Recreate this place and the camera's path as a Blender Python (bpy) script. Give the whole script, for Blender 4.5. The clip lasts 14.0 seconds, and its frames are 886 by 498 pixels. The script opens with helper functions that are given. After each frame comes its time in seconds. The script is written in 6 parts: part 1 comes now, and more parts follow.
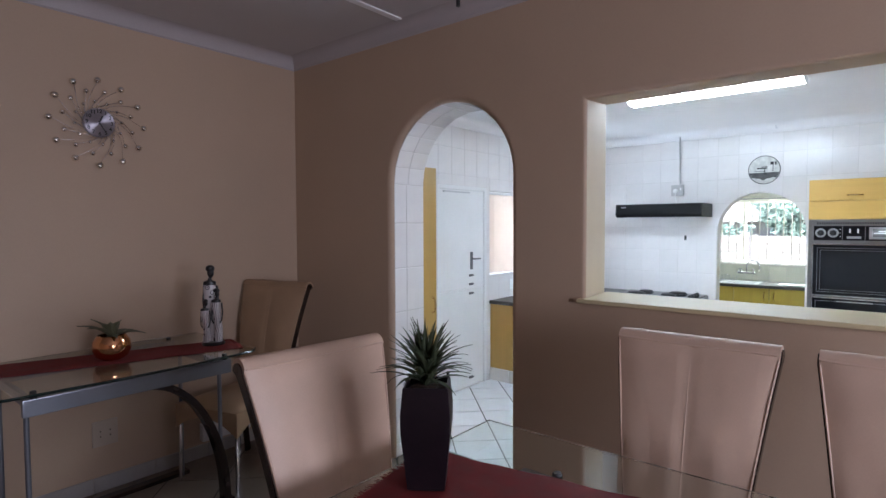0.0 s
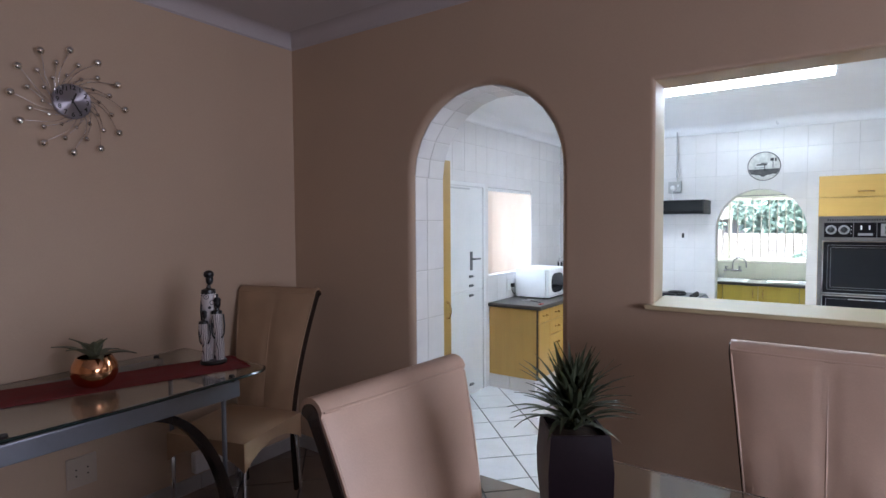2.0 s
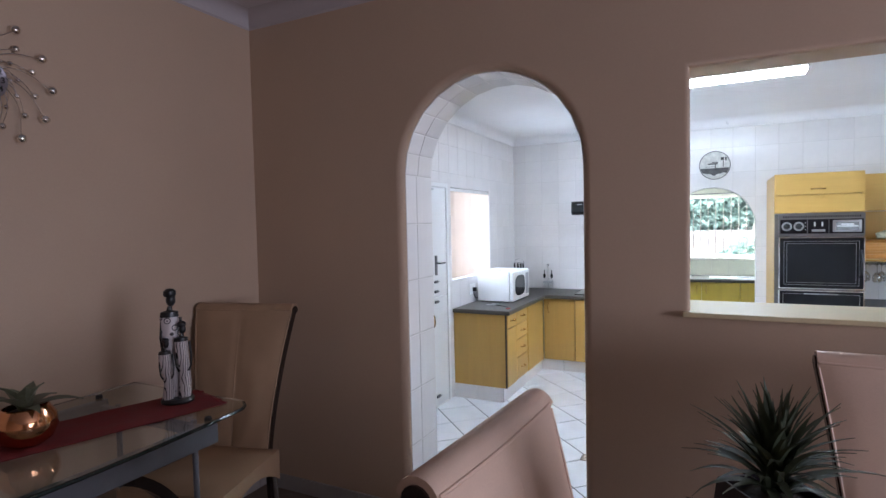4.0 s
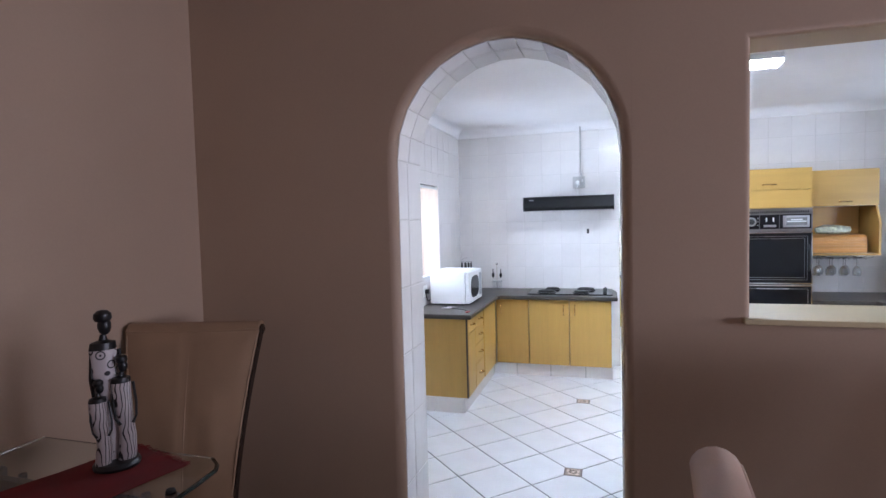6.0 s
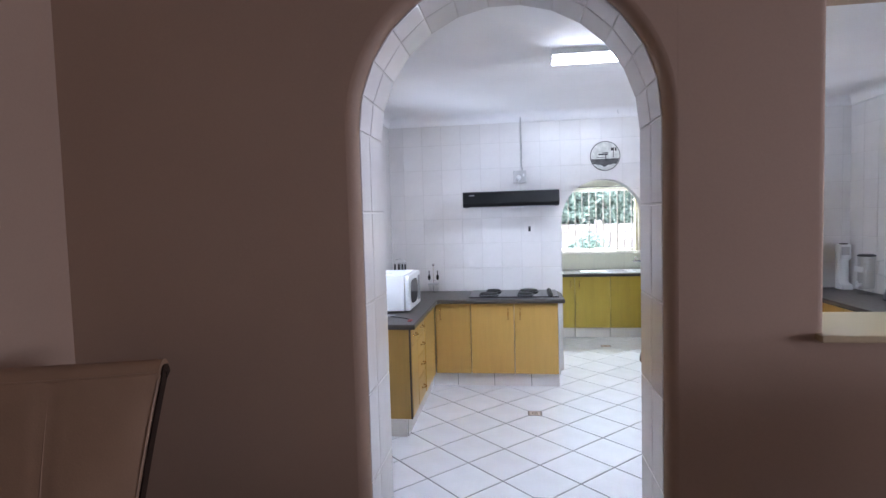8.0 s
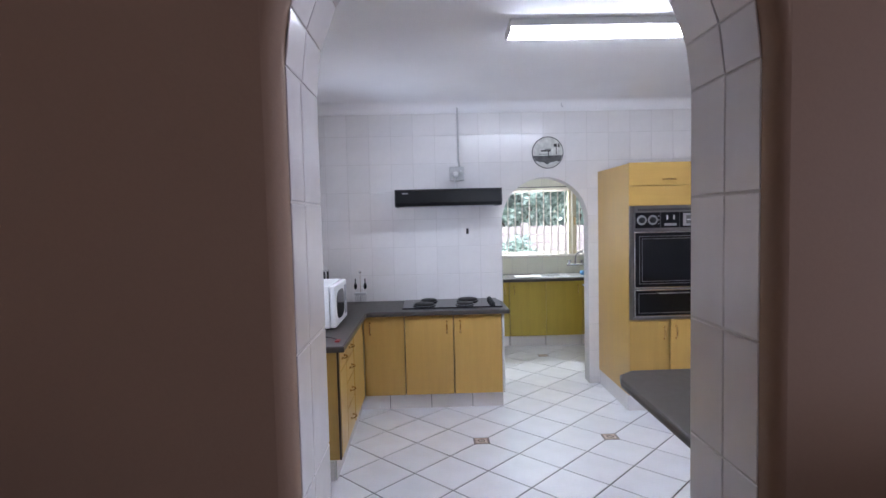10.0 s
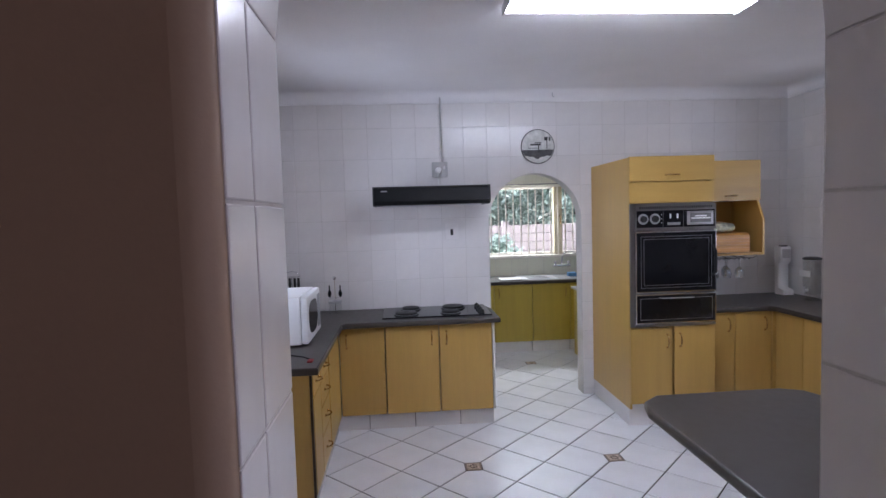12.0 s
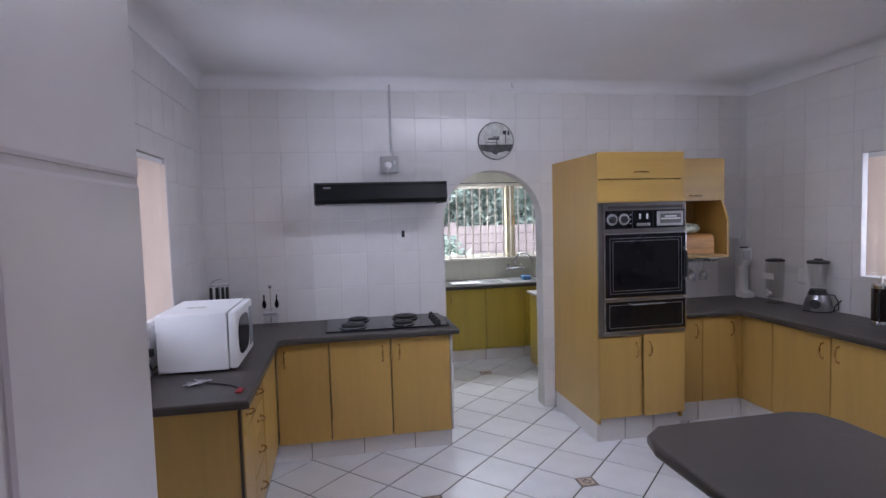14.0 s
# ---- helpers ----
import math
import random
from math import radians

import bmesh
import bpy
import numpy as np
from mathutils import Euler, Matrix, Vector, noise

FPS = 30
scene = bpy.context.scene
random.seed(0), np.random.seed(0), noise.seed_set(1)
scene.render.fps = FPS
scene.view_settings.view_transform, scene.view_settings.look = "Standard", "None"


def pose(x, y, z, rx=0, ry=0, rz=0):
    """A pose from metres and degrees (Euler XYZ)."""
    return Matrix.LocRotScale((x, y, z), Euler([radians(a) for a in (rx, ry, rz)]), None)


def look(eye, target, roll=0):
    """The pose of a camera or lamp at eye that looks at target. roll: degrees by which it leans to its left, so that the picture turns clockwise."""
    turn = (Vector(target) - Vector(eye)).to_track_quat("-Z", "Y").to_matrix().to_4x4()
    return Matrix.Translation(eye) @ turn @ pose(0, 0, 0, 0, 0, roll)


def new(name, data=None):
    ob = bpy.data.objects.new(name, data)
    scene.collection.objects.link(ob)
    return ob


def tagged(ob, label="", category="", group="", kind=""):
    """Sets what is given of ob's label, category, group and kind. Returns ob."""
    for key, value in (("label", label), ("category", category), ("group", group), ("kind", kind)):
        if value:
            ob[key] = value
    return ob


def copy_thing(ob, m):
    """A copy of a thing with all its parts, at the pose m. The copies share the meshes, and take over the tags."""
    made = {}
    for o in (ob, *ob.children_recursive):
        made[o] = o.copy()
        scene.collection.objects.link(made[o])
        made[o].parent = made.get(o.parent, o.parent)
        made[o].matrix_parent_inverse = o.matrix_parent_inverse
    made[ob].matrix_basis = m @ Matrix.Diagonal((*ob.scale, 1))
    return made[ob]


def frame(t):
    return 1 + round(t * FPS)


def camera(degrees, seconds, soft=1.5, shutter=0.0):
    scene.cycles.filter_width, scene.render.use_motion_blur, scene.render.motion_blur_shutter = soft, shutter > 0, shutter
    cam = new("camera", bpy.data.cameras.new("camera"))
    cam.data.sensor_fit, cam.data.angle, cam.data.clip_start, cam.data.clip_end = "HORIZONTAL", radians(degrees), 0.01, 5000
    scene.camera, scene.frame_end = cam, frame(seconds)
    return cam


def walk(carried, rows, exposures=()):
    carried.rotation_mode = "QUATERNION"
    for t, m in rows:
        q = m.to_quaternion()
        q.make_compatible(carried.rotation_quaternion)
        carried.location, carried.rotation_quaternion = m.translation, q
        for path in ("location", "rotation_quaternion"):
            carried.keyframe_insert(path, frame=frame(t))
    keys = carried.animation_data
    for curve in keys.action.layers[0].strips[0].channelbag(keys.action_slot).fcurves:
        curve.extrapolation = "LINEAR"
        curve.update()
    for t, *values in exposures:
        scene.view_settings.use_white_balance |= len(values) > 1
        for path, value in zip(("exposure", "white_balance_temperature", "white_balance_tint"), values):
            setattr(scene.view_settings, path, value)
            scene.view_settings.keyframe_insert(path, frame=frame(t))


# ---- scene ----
cam = camera(78.4, 14.0)
PATH = [
    (0, (-0.09, 0.028, 1.675), (-1.358, 1.573, 1.588), -0.2),
    (0.5, (-0.22, 0.037, 1.667), (-1.463, 1.602, 1.583), -0.2),
    (1, (-0.373, 0.033, 1.681), (-1.583, 1.623, 1.595), -0.3),
    (1.5, (-0.506, 0.033, 1.679), (-1.682, 1.649, 1.59), -0.4),
    (2, (-0.633, 0.057, 1.671), (-1.773, 1.698, 1.579), -0.4),
    (2.5, (-0.767, 0.079, 1.681), (-1.863, 1.749, 1.588), -0.6),
    (3, (-0.9, 0.101, 1.687), (-1.935, 1.81, 1.593), -0.7),
    (3.2, (-0.963, 0.112, 1.689), (-1.966, 1.84, 1.593), -0.8),
    (5.3, (-1.475, 0.236, 1.675), (-2.174, 2.108, 1.579), -1.4),
    (5.5, (-1.568, 0.294, 1.688), (-2.225, 2.181, 1.584), -1.3),
    (6, (-1.684, 0.382, 1.684), (-2.271, 2.291, 1.579), -1.5),
    (6.5, (-1.802, 0.472, 1.692), (-2.305, 2.405, 1.584), -1.5),
    (7, (-1.9, 0.574, 1.671), (-2.316, 2.527, 1.56), -1.5),
    (7.5, (-1.987, 0.716, 1.664), (-2.329, 2.683, 1.553), -1.6),
    (8, (-2.057, 0.876, 1.667), (-2.325, 2.855, 1.551), -1.6),
    (8.5, (-2.092, 1.011, 1.661), (-2.291, 2.998, 1.543), -1.7),
    (8.7, (-2.15, 1.073, 1.646), (-2.288, 3.066, 1.548), -1.6),
    (10.8, (-2.277, 1.66, 1.657), (-2.211, 3.655, 1.536), -1.5),
    (11, (-2.280, 1.686, 1.656), (-2.205, 3.681, 1.538), -1.6),
    (11.5, (-2.307, 1.795, 1.654), (-2.198, 3.787, 1.533), -1.6),
    (12, (-2.342, 1.925, 1.668), (-2.199, 3.911, 1.546), -1.7),
    (12.5, (-2.361, 2.043, 1.682), (-2.183, 4.031, 1.555), -1.6),
    (13, (-2.363, 2.141, 1.671), (-2.132, 4.123, 1.543), -1.6),
    (13.5, (-2.377, 2.259, 1.66), (-2.073, 4.231, 1.535), -1.6),
    (14, (-2.388, 2.376, 1.661), (-2.028, 4.339, 1.537), -1.6),
]
walk(cam, [(t, look(eye, target, roll)) for t, eye, target, roll in PATH],
     exposures=[(0.0, 1.36, 5750, 12), (3.0, 1.40, 5700, 13), (5.5, 1.50, 5680, 17), (8.5, 1.14, 5780, 21), (11.0, 0.58, 5920, 25), (14.0, 0.18, 5950, 29)])

# ---- world, sun and window light ----
world = bpy.data.worlds.new("sky")
scene.world = world
world.use_nodes = True
wn = world.node_tree.nodes
sky = wn.new("ShaderNodeTexSky")
sky.sky_type, sky.sun_disc = "NISHITA", False
sky.sun_elevation, sky.sun_rotation = radians(48), radians(186)
wn["Background"].inputs["Strength"].default_value = 0.15
world.node_tree.links.new(sky.outputs["Color"], wn["Background"].inputs["Color"])
sun = new("sun", bpy.data.lights.new("sun", "SUN"))
sun.data.energy, sun.data.angle, sun.data.color = 5.0, radians(0.6), (1.0, 0.95, 0.88)
sun.matrix_world = look((0, 0, 10), (0.9, 9.0, 0.0))


def window_light(name, eye, target, w, h, watts, color):
    lamp = new(name, bpy.data.lights.new(name, "AREA"))
    lamp.data.shape, lamp.data.size, lamp.data.size_y = "RECTANGLE", w, h
    lamp.data.energy, lamp.data.color = watts, color
    lamp.matrix_world = look(eye, target)
    return lamp


DAY = (0.80, 0.91, 1.0)
window_light("window_light_dining", (3.05, 0.45, 1.62), (0, 0.6, 1.62), 1.9, 1.1, 34.5, (0.95, 0.90, 0.98))
window_light("window_light_left", (-3.60, 5.35, 1.6), (0, 5.35, 1.5), 1.0, 0.88, 14, DAY)
window_light("window_light_right", (1.40, 5.1, 1.6), (-2, 5.1, 1.5), 1.0, 0.86, 14, DAY)
# the sky above and the bright ground below the scullery's window, either side of its opening
window_light("window_light_scullery_sky", (-1.0, 9.45, 2.55), (-1.0, 7.2, 0.7), 2.1, 0.7, 100, (0.90, 1.0, 0.90))
window_light("window_light_scullery_ground", (-1.0, 9.40, 0.72), (-1.0, 7.4, 2.6), 2.1, 0.6, 60, (0.96, 1.0, 0.88))

# ---- materials ----
def material(name, color, rough=0.5, metal=0.0, vary=0.12, scale=6.0, fine=90.0, bump=0.15, rand=0.0, spec=0.5, stretch=(1, 1, 1), trans=0.0, coat=0.0):
    m = bpy.data.materials.new(name)
    m.use_nodes = True
    n, l = m.node_tree.nodes, m.node_tree.links
    b = n["Principled BSDF"]
    b.inputs["Roughness"].default_value, b.inputs["Metallic"].default_value = rough, metal
    b.inputs["Specular IOR Level"].default_value = spec
    b.inputs["Coat Weight"].default_value = coat
    b.inputs["Transmission Weight"].default_value = trans
    co = n.new("ShaderNodeTexCoord")
    mp = n.new("ShaderNodeMapping")
    mp.inputs["Scale"].default_value = stretch
    l.new(co.outputs["Object"], mp.inputs["Vector"])
    big, small = n.new("ShaderNodeTexNoise"), n.new("ShaderNodeTexNoise")
    big.inputs["Scale"].default_value, small.inputs["Scale"].default_value = scale, fine
    big.inputs["Detail"].default_value, small.inputs["Detail"].default_value = 4, 5
    for t in (big, small):
        l.new(mp.outputs["Vector"], t.inputs["Vector"])
    add = n.new("ShaderNodeMath")
    add.operation = "MULTIPLY_ADD"
    add.inputs[1].default_value = 0.45
    l.new(small.outputs["Fac"], add.inputs[0])
    l.new(big.outputs["Fac"], add.inputs[2])
    rng = n.new("ShaderNodeMapRange")
    rng.inputs["From Min"].default_value, rng.inputs["From Max"].default_value = 0.45, 1.0
    rng.inputs["To Min"].default_value, rng.inputs["To Max"].default_value = 1 - vary, 1 + vary
    l.new(add.outputs[0], rng.inputs["Value"])
    value = rng.outputs["Result"]
    if rand:
        info = n.new("ShaderNodeObjectInfo")
        r2 = n.new("ShaderNodeMapRange")
        r2.inputs["To Min"].default_value, r2.inputs["To Max"].default_value = 1 - rand, 1 + rand
        l.new(info.outputs["Random"], r2.inputs["Value"])
        mul = n.new("ShaderNodeMath")
        mul.operation = "MULTIPLY"
        l.new(value, mul.inputs[0])
        l.new(r2.outputs["Result"], mul.inputs[1])
        value = mul.outputs[0]
    mix = n.new("ShaderNodeVectorMath")
    mix.operation = "SCALE"
    mix.inputs[0].default_value = color
    l.new(value, mix.inputs["Scale"])
    l.new(mix.outputs["Vector"], b.inputs["Base Color"])
    rr = n.new("ShaderNodeMapRange")
    rr.inputs["To Min"].default_value, rr.inputs["To Max"].default_value = rough * 0.8, min(1.0, rough * 1.2)
    l.new(big.outputs["Fac"], rr.inputs["Value"])
    l.new(rr.outputs["Result"], b.inputs["Roughness"])
    if bump:
        bp = n.new("ShaderNodeBump")
        bp.inputs["Strength"].default_value, bp.inputs["Distance"].default_value = bump, 0.004
        l.new(add.outputs[0], bp.inputs["Height"])
        l.new(bp.outputs["Normal"], b.inputs["Normal"])
    return m


def wood(name, color, rough=0.4, axis="z", contrast=0.25):
    stretch = {"x": (0.6, 9, 9), "y": (9, 0.6, 9), "z": (9, 9, 0.6)}[axis]
    return material(name, color, rough, vary=contrast, scale=2.2, fine=28, bump=0.06, rand=0.06, stretch=stretch)


def glowing(name, color, strength):
    m = bpy.data.materials.new(name)
    m.use_nodes = True
    b = m.node_tree.nodes["Principled BSDF"]
    b.inputs["Base Color"].default_value = (*color, 1)
    b.inputs["Emission Color"].default_value = (*color, 1)
    b.inputs["Emission Strength"].default_value = strength
    return m


def glass(name, color=(0.95, 0.98, 0.97), rough=0.0, ior=1.45):
    m = bpy.data.materials.new(name)
    m.use_nodes = True
    b = m.node_tree.nodes["Principled BSDF"]
    b.inputs["Base Color"].default_value = (*color, 1)
    b.inputs["Roughness"].default_value = rough
    b.inputs["Transmission Weight"].default_value = 1.0
    b.inputs["IOR"].default_value = ior
    return m


def cloth_through(name, color, share=0.5):
    """Cloth that lets part of the light behind it through."""
    m = material(name, color, 0.85, vary=0.06, scale=5, fine=160, bump=0.1)
    n, l = m.node_tree.nodes, m.node_tree.links
    tr = n.new("ShaderNodeBsdfTranslucent")
    tr.inputs["Color"].default_value = (*color, 1)
    mx = n.new("ShaderNodeMixShader")
    mx.inputs["Fac"].default_value = share
    l.new(n["Principled BSDF"].outputs[0], mx.inputs[1])
    l.new(tr.outputs[0], mx.inputs[2])
    l.new(mx.outputs[0], n["Material Output"].inputs["Surface"])
    return m


PAINT = material("beige wall paint", (0.49, 0.362, 0.258), 0.62, vary=0.05, scale=1.6, fine=130, bump=0.12)
PLASTER = material("white plaster", (0.87, 0.86, 0.87), 0.7, vary=0.05, scale=1.3, fine=110, bump=0.10)
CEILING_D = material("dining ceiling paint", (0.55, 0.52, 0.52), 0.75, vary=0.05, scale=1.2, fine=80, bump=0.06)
CREAM = material("cream painted sill", (0.62, 0.52, 0.31), 0.4, vary=0.06, scale=3, fine=60, bump=0.05)
GROUT_W = material("wall tile grout", (0.62, 0.60, 0.58), 0.9, vary=0.10, scale=9, bump=0.2)
TILE_W = material("white glazed wall tile", (0.80, 0.775, 0.77), 0.20, vary=0.03, scale=5, fine=24, bump=0.05, rand=0.025)
GROUT_F = material("dark floor grout", (0.03, 0.027, 0.025), 0.95, vary=0.3, scale=12, bump=0.3)
TILE_F = material("white floor tile", (0.80, 0.81, 0.84), 0.18, vary=0.05, scale=5, fine=50, bump=0.04, rand=0.035)
TILE_D = material("brown floor tile", (0.19, 0.155, 0.125), 0.20, vary=0.07, scale=5, fine=50, bump=0.04, rand=0.04)
SKIRT = material("grey skirting tile", (0.36, 0.34, 0.33), 0.35, vary=0.1, scale=6, bump=0.1)
YELLOW = wood("yellow beech laminate", (0.52, 0.32, 0.085), 0.36, "z", 0.07)
MUSTARD = wood("mustard laminate", (0.44, 0.325, 0.045), 0.36, "z", 0.07)
YELLOW_H = wood("yellow beech laminate, level grain", (0.52, 0.32, 0.085), 0.36, "x", 0.07)
EDGE = material("dark brown edge band", (0.06, 0.035, 0.02), 0.5, vary=0.15)
STONE = material("dark grey worktop laminate", (0.058, 0.049, 0.044), 0.38, vary=0.10, scale=25, fine=420, bump=0.04)
CHROME = material("chrome", (0.72, 0.72, 0.74), 0.14, 1.0, vary=0.04, bump=0.0)
STEEL = material("brushed steel", (0.56, 0.56, 0.58), 0.36, 1.0, vary=0.08, fine=200, bump=0.05, stretch=(1, 1, 12))
IRON = material("dull dark steel", (0.16, 0.16, 0.17), 0.42, 0.8, vary=0.15, bump=0.04)
BRASS = material("aged brass", (0.60, 0.42, 0.21), 0.17, 1.0, vary=0.15, bump=0.05)
COPPER = material("polished copper", (0.72, 0.36, 0.18), 0.12, 1.0, vary=0.06, bump=0.0)
BLACK_GLASS = material("black glass", (0.008, 0.008, 0.010), 0.06, vary=0.05, bump=0.0, spec=0.3)
BLACK = material("black enamel", (0.012, 0.012, 0.013), 0.36, vary=0.2, bump=0.03)
HOOD_BLACK = material("satin black hood paint", (0.007, 0.007, 0.008), 0.45, vary=0.2, bump=0.03, spec=0.22)
OVEN_TRIM = material("dull oven trim", (0.30, 0.29, 0.29), 0.30, 1.0, vary=0.12, fine=200, bump=0.04)
REVEAL = material("cream painted reveal", (0.62, 0.55, 0.41), 0.5, vary=0.06, scale=3, fine=90, bump=0.08)
CORNICE_D = material("grey cornice paint", (0.46, 0.42, 0.42), 0.7, vary=0.06, scale=1.5, fine=90, bump=0.06)
# tan cover colour, darkened further to carry the dim corner's shade
TAN_SHADED = material("shaded tan leatherette", (0.36, 0.235, 0.14), 0.5, vary=0.10, scale=7, fine=240, bump=0.22)
MULLION = material("ochre painted steel", (0.42, 0.37, 0.26), 0.5, vary=0.08, bump=0.04)
BLACK_MATT = material("matt black plastic", (0.02, 0.02, 0.02), 0.55, vary=0.15, bump=0.05)
WHITE = material("white plastic", (0.83, 0.83, 0.83), 0.36, vary=0.03, bump=0.02)
WHITE_GLOSS = material("white painted door", (0.76, 0.76, 0.76), 0.35, vary=0.04, scale=3, fine=40, bump=0.05)
LEATHER = material("cream leatherette", (0.60, 0.43, 0.32), 0.46, vary=0.08, scale=7, fine=240, bump=0.22)
DARKWOOD = material("dark wenge bentwood", (0.020, 0.012, 0.010), 0.20, vary=0.3, scale=4, fine=60, bump=0.04)
SILVER = material("silver painted metal", (0.20, 0.21, 0.24), 0.36, 0.6, vary=0.06, bump=0.03)
RED = material("dark red woven cloth", (0.155, 0.010, 0.011), 0.85, vary=0.25, scale=14, fine=320, bump=0.5)
VASE = material("dark plum ceramic", (0.012, 0.007, 0.010), 0.36, vary=0.3, scale=10, bump=0.1, spec=0.22)
LEAF = material("grey green blade", (0.052, 0.066, 0.032), 0.6, vary=0.4, scale=18, fine=90, bump=0.15)
LEAF_S = material("dusty succulent leaf", (0.12, 0.12, 0.07), 0.6, vary=0.35, scale=18, fine=90, bump=0.15)
SOIL = material("dark moss", (0.05, 0.033, 0.024), 0.95, vary=0.5, scale=60, bump=0.8)
BAMBOO = wood("varnished bamboo", (0.55, 0.27, 0.07), 0.38, "x", 0.3)
BLIND = cloth_through("peach blind cloth", (0.82, 0.72, 0.64), 0.36)
GLASS = glass("window glass")
GLASS_T = glass("table glass", (0.90, 0.97, 0.95))


def thin_clear(name, color, gloss):
    """Thin clear ware: what is behind shows through, with a share of gloss."""
    m = bpy.data.materials.new(name)
    m.use_nodes = True
    n, l = m.node_tree.nodes, m.node_tree.links
    tr, gl, mx = n.new("ShaderNodeBsdfTransparent"), n.new("ShaderNodeBsdfGlossy"), n.new("ShaderNodeMixShader")
    tr.inputs["Color"].default_value = (*color, 1)
    gl.inputs["Roughness"].default_value = 0.06
    mx.inputs["Fac"].default_value = gloss
    l.new(tr.outputs[0], mx.inputs[1])
    l.new(gl.outputs[0], mx.inputs[2])
    l.new(mx.outputs[0], n["Material Output"].inputs["Surface"])
    return m


GLASS_C = thin_clear("clear glass ware", (0.96, 0.965, 0.965), 0.08)
GLASS_W = thin_clear("wine glass", (0.82, 0.83, 0.84), 0.28)
TUBE = glowing("lit diffuser", (0.88, 0.98, 1.0), 34.0)
PIPE = material("white painted conduit", (0.50, 0.49, 0.49), 0.5, vary=0.05, bump=0.03)
BAR = material("cream painted bar", (0.74, 0.71, 0.64), 0.45, vary=0.05, bump=0.04)
FOIL = material("printed packet", (0.45, 0.47, 0.36), 0.35, vary=0.6, scale=30, fine=70, bump=0.2)
GREY_PRINT = material("grey print", (0.08, 0.08, 0.08), 0.6, vary=0.6, scale=40, bump=0.0)
REDP = material("red plastic", (0.35, 0.03, 0.03), 0.5, vary=0.1)
BLUE = material("blue cloth", (0.12, 0.30, 0.55), 0.8, vary=0.2)
HEDGE = material("hedge leaves", (0.34, 0.46, 0.40), 0.38, vary=0.5, scale=3, fine=30, bump=0.0, rand=0.2)
TRUNK = material("bark", (0.12, 0.09, 0.06), 0.9, vary=0.4, scale=10, bump=0.6)
FENCE = material("pink grey concrete", (0.37, 0.325, 0.32), 0.85, vary=0.18, scale=4, fine=50, bump=0.3)
GROUND = material("dry lawn and paving", (0.20, 0.19, 0.13), 0.95, vary=0.4, scale=0.8, fine=12, bump=0.3)


# ---- mesh helpers ----
def box(bm, x0, x1, y0, y1, z0, z1, bevel=0.0, seg=2):
    g = bmesh.new()
    bmesh.ops.create_cube(g, size=1)
    for v in g.verts:
        v.co = Vector(((x0 + x1) / 2 + v.co.x * (x1 - x0), (y0 + y1) / 2 + v.co.y * (y1 - y0), (z0 + z1) / 2 + v.co.z * (z1 - z0)))
    if bevel:
        bmesh.ops.bevel(g, geom=g.edges[:], offset=min(bevel, 0.45 * min(x1 - x0, y1 - y0, z1 - z0)), segments=seg, profile=0.7, affect="EDGES")
    return merge(bm, g)


def merge(bm, g, m=None):
    if m is not None:
        bmesh.ops.transform(g, matrix=m, verts=g.verts[:])
    me = bpy.data.meshes.new("tmp")
    g.to_mesh(me)
    g.free()
    bm.from_mesh(me)
    bpy.data.meshes.remove(me)
    return bm


def tube(bm, pts, r, seg=10, closed=False, radii=None, cap=True):
    pts = [Vector(p) for p in pts]
    n = len(pts)
    rings = []
    for i, p in enumerate(pts):
        a = pts[i - 1] if (i or closed) else p
        b = pts[(i + 1) % n] if (i < n - 1 or closed) else p
        d = (b - a).normalized()
        ref = Vector((0, 0, 1)) if abs(d.z) < 0.9 else Vector((1, 0, 0))
        u = d.cross(ref).normalized()
        w = d.cross(u)
        rr = radii[i] if radii else r
        rings.append([bm.verts.new(p + rr * (math.cos(2 * math.pi * k / seg) * u + math.sin(2 * math.pi * k / seg) * w)) for k in range(seg)])
    for i in range(n if closed else n - 1):
        A, B = rings[i], rings[(i + 1) % n]
        for k in range(seg):
            bm.faces.new((A[k], A[(k + 1) % seg], B[(k + 1) % seg], B[k]))
    if cap and not closed:
        bm.faces.new(rings[0][::-1])
        bm.faces.new(rings[-1])
    return bm


def lathe(bm, c, profile, seg=28, close=True):
    """profile: (radius, height) from the bottom up, about the upright axis through c."""
    rings = []
    for r, z in profile:
        if r < 1e-5:
            rings.append([bm.verts.new((c[0], c[1], c[2] + z))])
        else:
            rings.append([bm.verts.new((c[0] + r * math.cos(2 * math.pi * k / seg), c[1] + r * math.sin(2 * math.pi * k / seg), c[2] + z)) for k in range(seg)])
    for A, B in zip(rings, rings[1:]):
        for k in range(seg):
            q = [A[k % len(A)], A[(k + 1) % seg % len(A)], B[(k + 1) % seg % len(B)], B[k % len(B)]]
            q = list(dict.fromkeys(q))
            if len(q) > 2:
                bm.faces.new(q)
    return bm


def prism(bm, poly, axis, a, b):
    """A flat outline pushed from a to b along an axis; poly in the two other axes, in order."""
    def at(p, h):
        return {"x": (h, *p), "y": (p[0], h, p[1]), "z": (*p, h)}[axis]
    A = [bm.verts.new(at(p, a)) for p in poly]
    B = [bm.verts.new(at(p, b)) for p in poly]
    bm.faces.new(A)
    bm.faces.new(B[::-1])
    for k in range(len(poly)):
        bm.faces.new((A[k], B[k], B[(k + 1) % len(poly)], A[(k + 1) % len(poly)]))
    return bm


